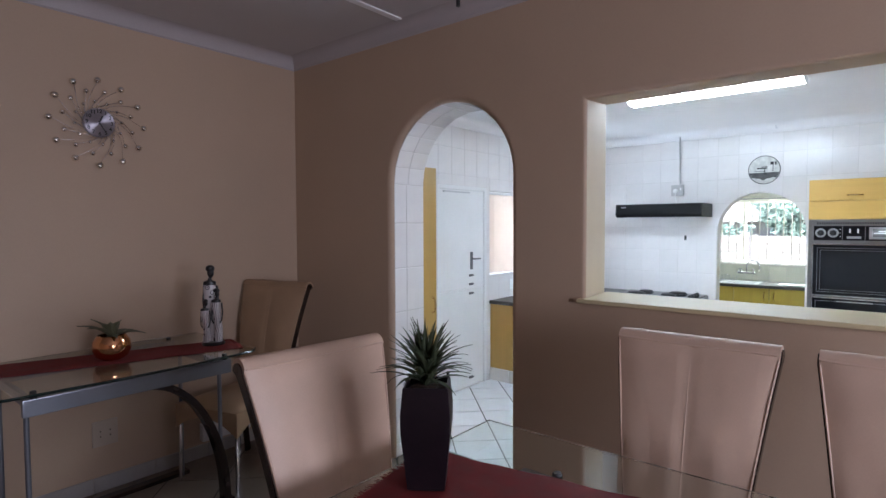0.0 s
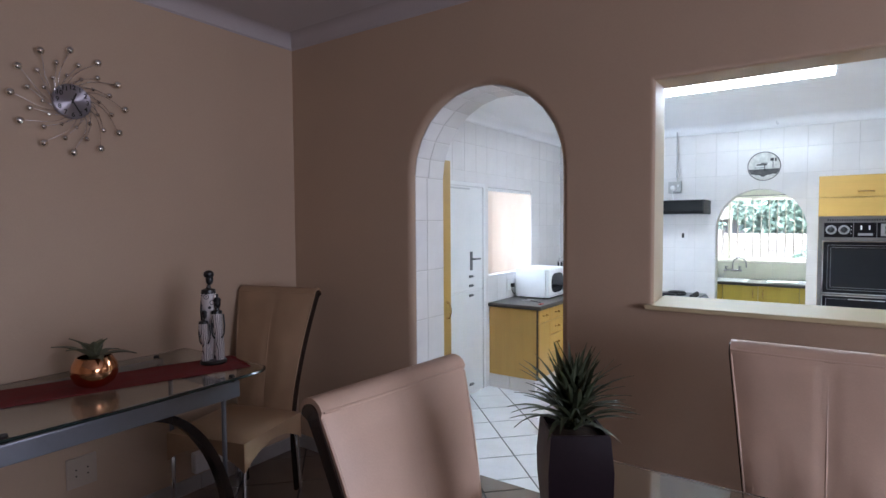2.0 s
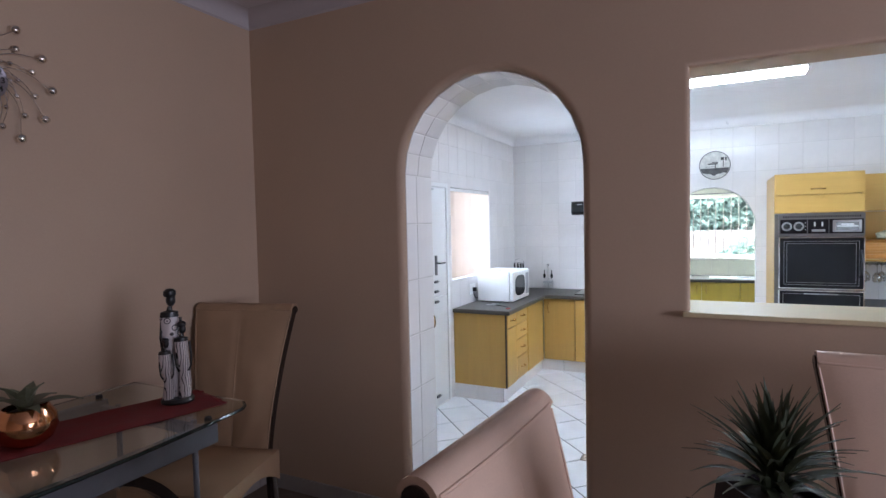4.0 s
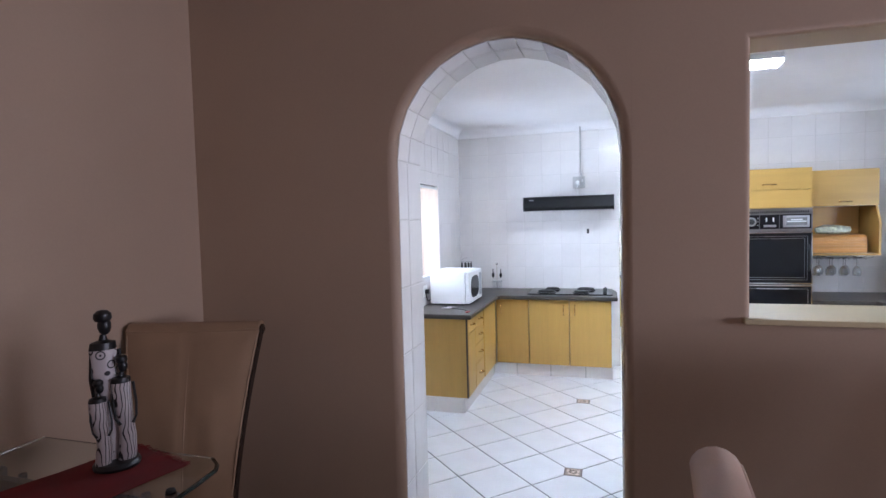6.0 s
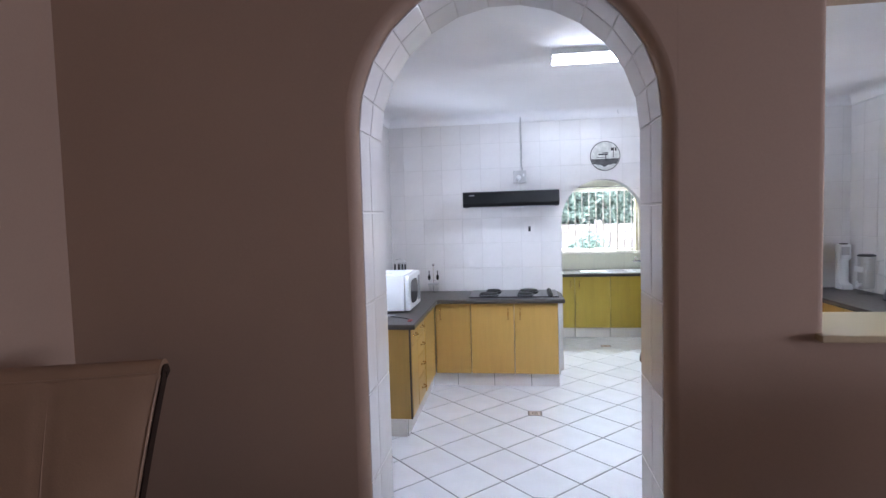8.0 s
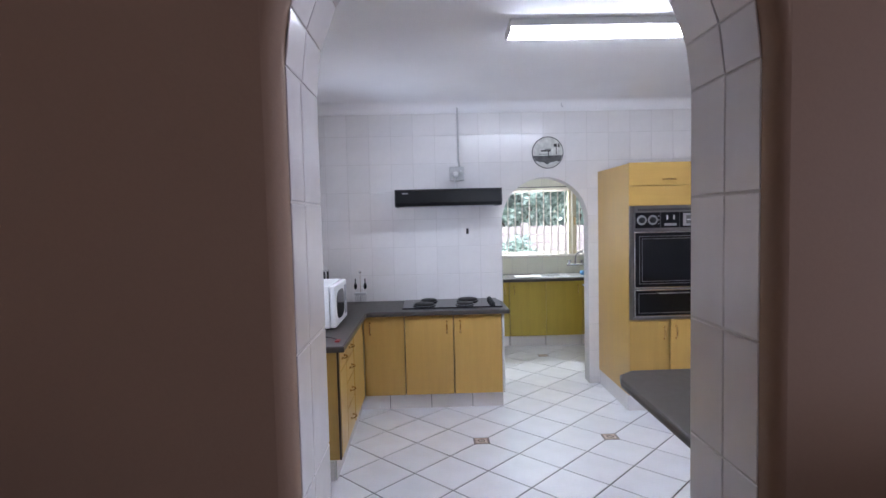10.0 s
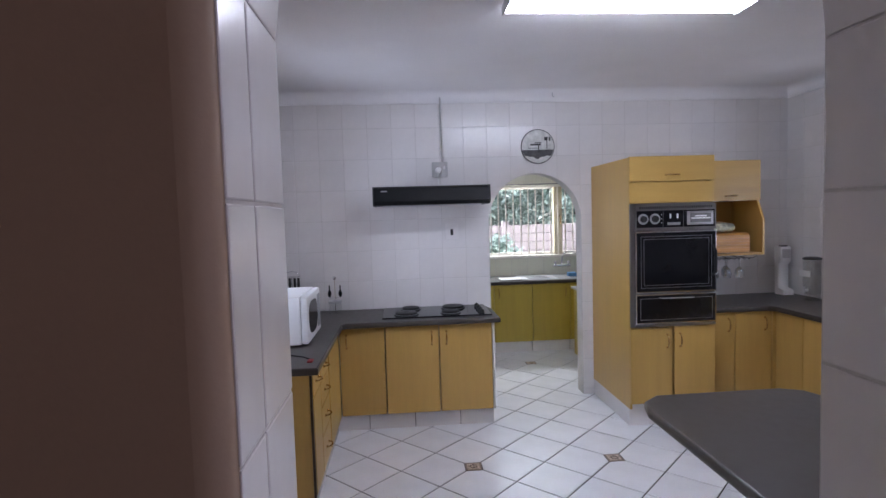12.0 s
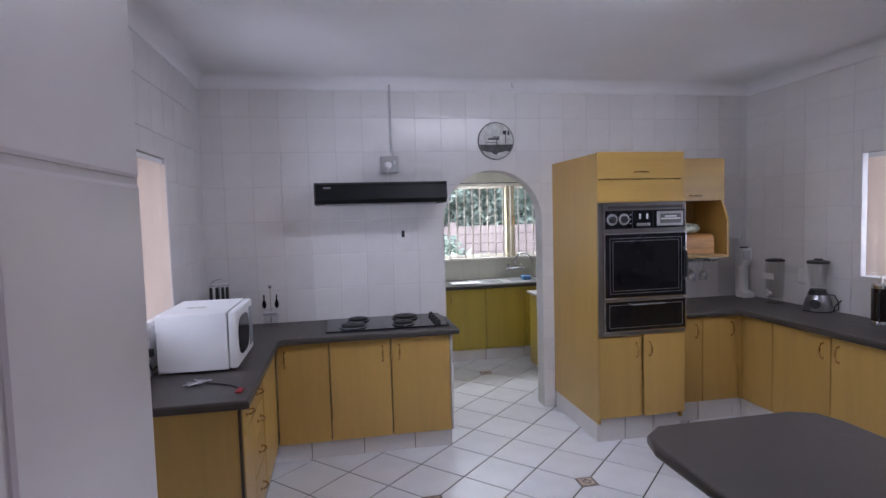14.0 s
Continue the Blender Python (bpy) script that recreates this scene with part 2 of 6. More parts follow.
def ball(bm, c, r, seg=10, squash=1.0):
    g = bmesh.new()
    bmesh.ops.create_uvsphere(g, u_segments=seg, v_segments=max(6, seg // 2 + 1), radius=r)
    return merge(bm, g, Matrix.Translation(c) @ Matrix.Diagonal((1, 1, squash, 1)))


def mesh_of(bm, name, mat, smooth=True, shift=(0, 0, 0), angle=35):
    bmesh.ops.recalc_face_normals(bm, faces=bm.faces[:])
    if any(shift):
        bmesh.ops.translate(bm, vec=-Vector(shift), verts=bm.verts[:])
    me = bpy.data.meshes.new(name)
    if smooth:
        for f in bm.faces:
            n = f.normal
            f.smooth = not (f.calc_area() > 0.004 and max(abs(n.x), abs(n.y), abs(n.z)) > 0.9999)
        for e in bm.edges:
            if len(e.link_faces) == 2 and e.calc_face_angle(0) > radians(angle):
                e.smooth = False
    bm.to_mesh(me)
    bm.free()
    for m in mat if isinstance(mat, (list, tuple)) else [mat]:
        me.materials.append(m)
    return me


def offset_of(ob):
    v = Vector((0, 0, 0))
    while ob:
        v += ob.location
        ob = ob.parent
    return v


def thing(name, base, label, category, group=""):
    e = new(name)
    e.empty_display_size = 0.05
    e.location = base
    return tagged(e, label, category, group)


def part(name, bm, mat, parent, label="", smooth=True):
    ob = new(name, mesh_of(bm, name, mat, smooth, offset_of(parent)))
    ob.parent = parent
    return tagged(ob, label)


def solo(name, bm, mat, label, category, group="", kind="", smooth=True, origin=None):
    vs = [v.co for v in bm.verts]
    base = origin or ((min(v.x for v in vs) + max(v.x for v in vs)) / 2, (min(v.y for v in vs) + max(v.y for v in vs)) / 2, min(v.z for v in vs))
    ob = new(name, mesh_of(bm, name, mat, smooth, base))
    ob.location = base
    return tagged(ob, label, category, group, kind)


def structure(name, bm, mat, label, smooth=False):
    ob = new(name, mesh_of(bm, name, mat, smooth))
    return tagged(ob, label, "", "", "structure")


def bx(x0, x1, y0, y1, z0, z1, bevel=0.0, seg=2):
    return box(bmesh.new(), x0, x1, y0, y1, z0, z1, bevel, seg)


def quad(bm, *pts):
    bm.faces.new([bm.verts.new(p) for p in pts])


# ---- plan, in metres ----
DF = 0.17                      # dining floor above the kitchen floor
PY, PB = 2.48, 2.79            # the partition's two faces
DX = -3.52                     # dining room's clock wall
KL, KR, KY = -3.41, 1.20, 6.71  # kitchen walls
KC, DC = 2.74, 2.90            # ceilings
SY = 8.85                      # scullery's window wall
AX0, AX1, AS = -2.528, -1.638, 1.940   # arch: sides and spring
AXC, AR = (AX0 + AX1) / 2, (AX1 - AX0) / 2
HX0, HX1, HZ0, HZ1 = -1.22, 0.95, 1.31, 2.272  # serving hatch
BX0, BX1, BS = -1.58, -0.746, 1.60     # arch to the scullery
BXC, BR = (BX0 + BX1) / 2, (BX1 - BX0) / 2


# ---- structure ----
def arch_loop(x0, x1, spring, foot, grow=0.0, n=28):
    c, r = (x0 + x1) / 2, (x1 - x0) / 2 + grow
    arc = [(c - r * math.cos(math.pi * k / n), spring + r * math.sin(math.pi * k / n)) for k in range(n + 1)]
    return [(c - r, foot)] + arc + [(c + r, foot)]


def arch_face(bm, loop, y, top):
    for (xa, za), (xb, zb) in zip(loop, loop[1:]):
        if abs(xa - xb) > 1e-6:
            quad(bm, (xa, y, za), (xb, y, zb), (xb, y, top), (xa, y, top))


def rect_face(bm, y, x0, x1, z0, z1):
    if x1 > x0 and z1 > z0:
        quad(bm, (x0, y, z0), (x1, y, z0), (x1, y, z1), (x0, y, z1))


def sweep(bm, loops):
    for (ya, A), (yb, B) in zip(loops, loops[1:]):
        for k in range(len(A) - 1):
            quad(bm, (A[k][0], ya, A[k][1]), (A[k + 1][0], ya, A[k + 1][1]), (B[k + 1][0], yb, B[k + 1][1]), (B[k][0], yb, B[k][1]))


def rect_loop(x0, x1, z0, z1, g):
    return [(x0 - g, z0 - g), (x0 - g, z1 + g), (x1 + g, z1 + g), (x1 + g, z0 - g), (x0 - g, z0 - g)]


RND = 0.035
bm = bmesh.new()
xe0, xe1 = DX - 0.22, 3.3
for y, g, foot in ((PY, RND, DF), (PB, 0.0, -0.02)):
    z0 = -0.05
    rect_face(bm, y, xe0, AX0 - g, z0, 3.0)
    arch_face(bm, arch_loop(AX0, AX1, AS, z0, g), y, 3.0)
    h = min(g, 0.02)
    hl = h if g else 0.03
    rect_face(bm, y, AX1 + g, HX0 - hl, z0, 3.0)
    rect_face(bm, y, HX0 - hl, HX1 + h, z0, HZ0 - h)
    rect_face(bm, y, HX0 - hl, HX1 + h, HZ1 + (h if g else 0.03), 3.0)
    rect_face(bm, y, HX1 + h, xe1, z0, 3.0)
steps = [(PY + RND * (1 - math.cos(a)), RND * (1 - math.sin(a))) for a in [math.pi / 2 * k / 6 for k in range(7)]]
sweep(bm, [(y, arch_loop(AX0, AX1, AS, -0.05, g)) for y, g in steps] + [(PB, arch_loop(AX0, AX1, AS, -0.05, 0))])
sweep(bm, [(PY + (y - PY) * 0.57, rect_loop(HX0, HX1, HZ0, HZ1, g * 0.57)) for y, g in steps] + [(PB, rect_loop(HX0 - 0.03, HX1, HZ0, HZ1 + 0.03, 0))])
quad(bm, (xe0, PY, 3.0), (xe1, PY, 3.0), (xe1, PB, 3.0), (xe0, PB, 3.0))
bmesh.ops.remove_doubles(bm, verts=bm.verts[:], dist=0.0005)
for f in bm.faces:
    ys_ = [v.co.y for v in f.verts]
    mid_x = f.calc_center_median().x
    f.material_index = 1 if min(ys_) > PB - 1e-4 else 0
    if max(ys_) - min(ys_) > 0.1 and max(v.co.z for v in f.verts) < 2.9:
        f.material_index = 2 if mid_x < (AX1 + HX0) / 2 else 0 if mid_x > HX0 + 0.1 and f.calc_center_median().z > 2 else 3
partition = structure("wall_partition", bm, [PAINT, PLASTER, GROUT_W, REVEAL], "beige painted partition wall with arch and serving hatch", True)


def wall_x(name, x0, x1, y0, y1, z0, z1, holes, mat, label):
    """A wall along y between x0 and x1, with holes (y0, y1, z0, z1)."""
    bm = bmesh.new()
    ys = sorted({y0, y1, *[h[0] for h in holes], *[h[1] for h in holes]})
    for a, b in zip(ys, ys[1:]):
        cuts = sorted((h[2], h[3]) for h in holes if h[0] <= a + 1e-6 and h[1] >= b - 1e-6)
        z = z0
        for ca, cb in cuts:
            if ca > z:
                box(bm, x0, x1, a, b, z, ca)
            z = cb
        box(bm, x0, x1, a, b, z, z1)
    return structure(name, bm, mat, label)


def wall_y(name, x0, x1, y0, y1, z0, z1, holes, mat, label):
    bm = bmesh.new()
    xs = sorted({x0, x1, *[h[0] for h in holes], *[h[1] for h in holes]})
    for a, b in zip(xs, xs[1:]):
        cuts = sorted((h[2], h[3]) for h in holes if h[0] <= a + 1e-6 and h[1] >= b - 1e-6)
        z = z0
        for ca, cb in cuts:
            if ca > z:
                box(bm, a, b, y0, y1, z, ca)
            z = cb
        box(bm, a, b, y0, y1, z, z1)
    return structure(name, bm, mat, label)


DOOR = (3.98, 4.80, 0.0, 2.07)
WIN1 = (4.86, 5.86, 1.14, 2.04)
WIN2 = (4.60, 5.60, 1.15, 2.015)
WIN3 = (-2.15, 0.15, 1.12, 2.02)
WIN4 = (-0.5, 1.4, 0.9, 2.2)
wall_dl = wall_x("wall_dining_left", DX - 0.22, DX, -3.0, PY, -0.1, 3.0, [], PAINT, "beige painted wall behind the console table")
wall_x("wall_dining_right", 3.0, 3.22, -3.0, PY, -0.1, 3.0, [WIN4], PAINT, "beige painted wall with a window")
wall_y("wall_dining_back", DX - 0.22, 3.22, -3.2, -3.0, -0.1, 3.0, [], PAINT, "beige painted back wall of the dining room")
wall_kl = wall_x("wall_kitchen_left", KL - 0.22, KL, PB, SY + 0.2, -0.05, 3.0, [DOOR, WIN1], GROUT_W, "white tiled kitchen wall with stable door and window")
wall_kr = wall_x("wall_kitchen_right", KR, KR + 0.22, PB, SY + 0.2, -0.05, 3.0, [WIN2], GROUT_W, "white tiled kitchen wall with a window")
wall_sf = wall_y("wall_scullery", KL, KR, SY, SY + 0.2, -0.05, 3.0, [WIN3], GROUT_W, "pale tiled scullery wall under the barred window")
bm = bmesh.new()
for y in (KY, KY + 0.15):
    rect_face(bm, y, KL, BX0, -0.05, 3.0)
    arch_face(bm, arch_loop(BX0, BX1, BS, -0.05), y, 3.0)
    rect_face(bm, y, BX1, KR, -0.05, 3.0)
sweep(bm, [(KY, arch_loop(BX0, BX1, BS, -0.05)), (KY + 0.15, arch_loop(BX0, BX1, BS, -0.05))])
bmesh.ops.remove_doubles(bm, verts=bm.verts[:], dist=0.0005)
wall_kf = structure("wall_kitchen_far", bm, GROUT_W, "white tiled wall with an arch to the scullery", True)

floor_k = structure("floor_kitchen", bx(KL, KR, PB - 0.1, SY, -0.12, -0.004), GROUT_F, "white diagonal floor tiles with dark joints")
floor_d = structure("floor_dining", bx(DX, 3.0, -3.0, PB + 0.005, -0.1, DF - 0.004), GROUT_F, "brown glazed floor tiles of the dining room")
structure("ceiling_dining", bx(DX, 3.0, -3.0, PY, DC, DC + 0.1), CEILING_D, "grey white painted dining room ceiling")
structure("ceiling_kitchen", bx(KL, KR, PB, SY, KC, KC + 0.1), PLASTER, "white painted kitchen ceiling")


def cornice(name, runs, size, mat, label):
    """Coved cornice; runs: (axis, from, to, wall place, way into the room, ceiling)."""
    bm = bmesh.new()
    prof = [(0, 0), (0, -size)] + [(size * 0.12 + size * 0.88 * (1 - math.cos(a)), -size + 0.1 * size + size * 0.9 * math.sin(a)) for a in [math.pi / 2 * k / 6 for k in range(7)]]
    for axis, a, b, w, s, c in runs:
        prism(bm, [(w + s * p, c + q) for p, q in prof], {"x": "y", "y": "x"}[axis], a, b)
    return structure(name, bm, mat, label, True)


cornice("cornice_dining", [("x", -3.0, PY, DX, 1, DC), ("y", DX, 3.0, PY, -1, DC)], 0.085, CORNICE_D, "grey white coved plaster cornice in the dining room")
cornice("cornice_kitchen", [("x", PB, KY, KL, 1, KC), ("x", PB, KY, KR, -1, KC), ("y", KL, KR, KY, -1, KC)], 0.10, PLASTER, "white coved plaster cornice in the kitchen")
bm = bmesh.new()
for x in (-2.37, -1.17, 0.03):
    box(bm, x - 0.022, x + 0.022, -3.0, PY - 0.08, DC - 0.008, DC, 0.003)
structure("trim_ceiling", bm, PLASTER, "white cover strips on the ceiling boards")
bm = bmesh.new()
y = -2.9
while y < PY - 0.01:
    box(bm, DX, DX + 0.010, y, min(y + 0.33, PY), DF, DF + 0.085, 0.003)
    y += 0.333
x = DX + 0.012
while x < AX0 - 0.05:
    box(bm, x, min(x + 0.33, AX0 - RND), PY - 0.010, PY, DF, DF + 0.085, 0.003)
    x += 0.333
x = AX1 + RND
while x < 2.9:
    box(bm, x, x + 0.33, PY - 0.010, PY, DF, DF + 0.085, 0.003)
    x += 0.333
structure("baseboard", bm, SKIRT, "grey tiled skirting in the dining room")
sill = structure("trim_hatch_sill", bx(HX0 - 0.025, HX1 + 0.03, PY - 0.035, PB + 0.02, HZ0 - 0.010, HZ0 + 0.010, 0.006, 3), CREAM, "cream painted sill of the serving hatch", True)


# ---- doors and windows ----
def window(name, axis, place, a, b, z0, z1, depth, mullions, label):
    """A steel window in a wall: axis is the way the wall faces; place is the middle of the frame."""
    root = thing(name, ((a + b) / 2, place, z0) if axis == "y" else (place, (a + b) / 2, z0), label, "window")
    root["kind"] = "structure"

    def bar(bm, u0, u1, w0, w1, d=0.035):
        if axis == "y":
            box(bm, u0, u1, place - d / 2, place + d / 2, w0, w1, 0.004)
        else:
            box(bm, place - d / 2, place + d / 2, u0, u1, w0, w1, 0.004)
    bm = bmesh.new()
    for u0, u1, w0, w1 in ((a, a + 0.04, z0, z1), (b - 0.04, b, z0, z1), (a + 0.04, b - 0.04, z0, z0 + 0.04), (a + 0.04, b - 0.04, z1 - 0.04, z1)):
        bar(bm, u0, u1, w0, w1)
    for u in mullions:
        bar(bm, u - 0.022, u + 0.022, z0 + 0.04, z1 - 0.04, 0.045)
    part("window_frame", bm, BAR, root)
    edges = [a + 0.04, *mullions, b - 0.04]
    for u0, u1 in zip(edges, edges[1:]):
        bm = bmesh.new()
        if axis == "y":
            box(bm, u0, u1, place - 0.002, place + 0.002, z0 + 0.04, z1 - 0.04)
        else:
            box(bm, place - 0.002, place + 0.002, u0, u1, z0 + 0.04, z1 - 0.04)
        p = part("pane", bm, GLASS, root, smooth=False)
        p.visible_shadow = False
    return root


window("window_1", "x", KL - 0.17, WIN1[0], WIN1[1], WIN1[2], WIN1[3], 0.1, [5.36], "white steel window behind peach vertical blinds")
window("window_2", "x", KR + 0.17, WIN2[0], WIN2[1], WIN2[2], WIN2[3], 0.1, [5.1], "white steel window behind pale vertical blinds")
window("window_3", "y", SY + 0.12, WIN3[0], WIN3[1], WIN3[2], WIN3[3], 0.1, [-1.72, -0.32], "cream steel window with white burglar bars")
window("window_4", "x", 3.12, WIN4[0], WIN4[1], WIN4[2], WIN4[3], 0.1, [1.35], "wide dining room window")


def blinds(name, x, way, y0, y1, z0, z1, turn, mat, label):
    root = thing(name, (x, (y0 + y1) / 2, z0), label, "blinds")
    part("head_rail", bx(x - 0.02, x + 0.02, y0, y1, z1 - 0.03, z1, 0.004), WHITE, root)
    n = round((y1 - y0) / 0.082)
    for k in range(n):
        y = y0 + (k + 0.5) * (y1 - y0) / n
        a = radians(turn + random.uniform(-6, 6))
        dx, dy = 0.044 * math.sin(a), 0.044 * math.cos(a)
        bm = bmesh.new()
        poly = [(x - dx, y - dy), (x + dx, y + dy), (x + dx + 0.0012, y + dy), (x - dx + 0.0012, y - dy)]
        prism(bm, poly, "z", z0 + random.uniform(0, 0.004), z1 - 0.03)
        part("slat", bm, mat, root, smooth=False)
    bm = bmesh.new()
    tube(bm, [(x + way * 0.006, y0 + 0.02, z0 + 0.02), (x + way * 0.006, (y0 + y1) / 2, z0 + 0.012), (x + way * 0.006, y1 - 0.02, z0 + 0.02)], 0.0015, 5)
    part("bottom_chain", bm, WHITE, root)
    return root


blinds("vertical_blinds", KL - 0.03, 1, WIN1[0] + 0.01, WIN1[1] - 0.01, WIN1[2] + 0.01, WIN1[3] - 0.005, 50, BLIND, "peach cloth vertical blinds, half open, in the window")
blinds("vertical_blinds", KR + 0.03, -1, WIN2[0] + 0.01, WIN2[1] - 0.03, WIN2[2] + 0.01, WIN2[3] - 0.005, -28, BLIND, "pale peach cloth vertical blinds, half open, in the window")

door = thing("door_1", (KL - 0.06, 4.39, 0), "white painted stable door in two leaves, closed", "door")
door["kind"] = "structure"
DK = KL + 0.024
part("upper_leaf", bx(DK - 0.07, DK - 0.03, DOOR[0] + 0.0415, DOOR[1] - 0.0415, 1.024, 2.0285, 0.003), WHITE_GLOSS, door)
part("lower_leaf", bx(DK - 0.07, DK - 0.03, DOOR[0] + 0.0415, DOOR[1] - 0.0415, 0.008, 1.018, 0.004), WHITE_GLOSS, door)
bm = bmesh.new()
for a, b, c, d in ((DOOR[0], DOOR[0] + 0.04, 0, 2.07), (DOOR[1] - 0.04, DOOR[1], 0, 2.07), (DOOR[0] + 0.04, DOOR[1] - 0.04, 2.03, 2.07)):
    box(bm, KL - 0.10, KL + 0.005, a, b, c, d, 0.003)
part("door_frame", bm, WHITE_GLOSS, door)
part("rain_strip", bx(DK - 0.03, DK - 0.015, DOOR[0] + 0.10, DOOR[1] - 0.30, 2.0, 2.012), STEEL, door)
bm = bmesh.new()
box(bm, DK - 0.03, DK - 0.022, 4.52, 4.56, 1.22, 1.40, 0.003)
part("lock_plate", bm, IRON, door)
bm = bmesh.new()
tube(bm, [(DK - 0.025, 4.54, 1.33), (DK + 0.02, 4.54, 1.33), (DK + 0.025, 4.60, 1.33), (DK + 0.022, 4.63, 1.33)], 0.008, 8)
part("door_handle", bm, IRON, door)
for z in (1.16, 1.07, 0.975, 0.10):
    bm = bmesh.new()
    box(bm, DK - 0.03, DK - 0.018, 4.50, 4.56, z - 0.012, z + 0.012, 0.003)
    tube(bm, [(DK - 0.016, 4.49, z), (DK - 0.016, 4.57, z)], 0.005, 6)
    part("bolt", bm, IRON, door)
bm = bmesh.new()
box(bm, DK - 0.03, DK - 0.014, DOOR[0] + 0.15, DOOR[0] + 0.175, 0.04, 0.24, 0.003)
part("foot_bolt", bm, BLACK_MATT, door)


# ---- wall and floor tiling ----
def tile_mesh(w, h, t=0.0028, name="tile"):
    c, e = 0.0012, 0.0022
    vs = [(sx * (w / 2 - i), -d, sz * (h / 2 - i)) for i, d in ((0, 0), (0, t - c), (e, t)) for sx, sz in ((-1, -1), (1, -1), (1, 1), (-1, 1))]
    fs = [(8, 9, 10, 11)] + [(a + k, a + (k + 1) % 4, a + 4 + (k + 1) % 4, a + 4 + k) for a in (0, 4) for k in range(4)]
    me = bpy.data.meshes.new(name)
    me.from_pydata(vs, [], fs)
    return me


TILES = {}


def tile_wall(parent, rot, origin, u0, u1, z0, z1, tw, th, holes, arch, mat, phase=0.0, rows=0.0, gap=0.0026):
    """Tiles on a wall face. u runs along the wall from origin; holes in (u0, u1, z0, z1); arch (centre, radius, spring)."""
    turn = Matrix.Rotation(radians(rot), 4, "Z")
    u = u0 - ((u0 - phase) % tw)
    while u < u1 - 0.004:
        z = z0 - ((z0 - rows) % th)
        while z < z1 - 0.004:
            spans = [(max(u, u0), min(u + tw, u1), max(z, z0), min(z + th, z1))]
            for h in holes:
                out = []
                for a, b, c, d in spans:
                    if h[0] >= b or h[1] <= a or h[2] >= d or h[3] <= c:
                        out.append((a, b, c, d))
                        continue
                    if a < h[0]:
                        out.append((a, h[0], c, d))
                    if b > h[1]:
                        out.append((h[1], b, c, d))
                    m0, m1 = max(a, h[0]), min(b, h[1])
                    if c < h[2]:
                        out.append((m0, m1, c, h[2]))
                    if d > h[3]:
                        out.append((m0, m1, h[3], d))
                spans = out
            for a, b, c, d in spans:
                if b - a < 0.012 or d - c < 0.012:
                    continue
                me, mid = None, Vector(((a + b) / 2, 0, (c + d) / 2))
                if arch:
                    ac, ar, asp = arch

                    def low(x):
                        return c if abs(x - ac) >= ar else asp + math.sqrt(ar * ar - (x - ac) ** 2) + gap
                    xs = [a + gap / 2 + (b - a - gap) * k / 10 for k in range(11)] + [ac - ar - 1e-4, ac - ar + 1e-4, ac + ar - 1e-4, ac + ar + 1e-4]
                    xs = sorted(x for x in xs if a + gap / 2 - 1e-9 <= x <= b - gap / 2 + 1e-9)
                    lows = [min(max(c + gap / 2, low(x)), d - gap / 2) for x in xs]
                    if max(lows) > c + gap:
                        if min(lows) > d - 0.01:
                            continue
                        g = bmesh.new()
                        for (xa, la), (xb, lb) in zip(zip(xs, lows), zip(xs[1:], lows[1:])):
                            if d - gap / 2 - min(la, lb) < 0.001:
                                continue
                            f = [(xa, la), (xb, lb), (xb, d - gap / 2), (xa, d - gap / 2)]
                            quad(g, *[(p - mid.x, -0.005, q - mid.z) for p, q in f])
                            quad(g, (xa - mid.x, 0, la - mid.z), (xb - mid.x, 0, lb - mid.z), (xb - mid.x, -0.005, lb - mid.z), (xa - mid.x, -0.005, la - mid.z))
                        me = bpy.data.meshes.new("tile")
                        g.to_mesh(me)
                        g.free()
                        me.materials.append(mat)
                if me is None:
                    key = (round(b - a, 3), round(d - c, 3), mat.name)
                    if key not in TILES:
                        TILES[key] = tile_mesh(b - a - gap, d - c - gap)
                        TILES[key].materials.append(mat)
                    me = TILES[key]
                ob = new("tile", me)
                ob.parent = parent
                ob.matrix_local = Matrix.Translation(origin) @ turn @ Matrix.Translation(mid) @ pose(0, 0, 0, random.uniform(-0.12, 0.12), 0, random.uniform(-0.12, 0.12))
            z += th
        u += tw


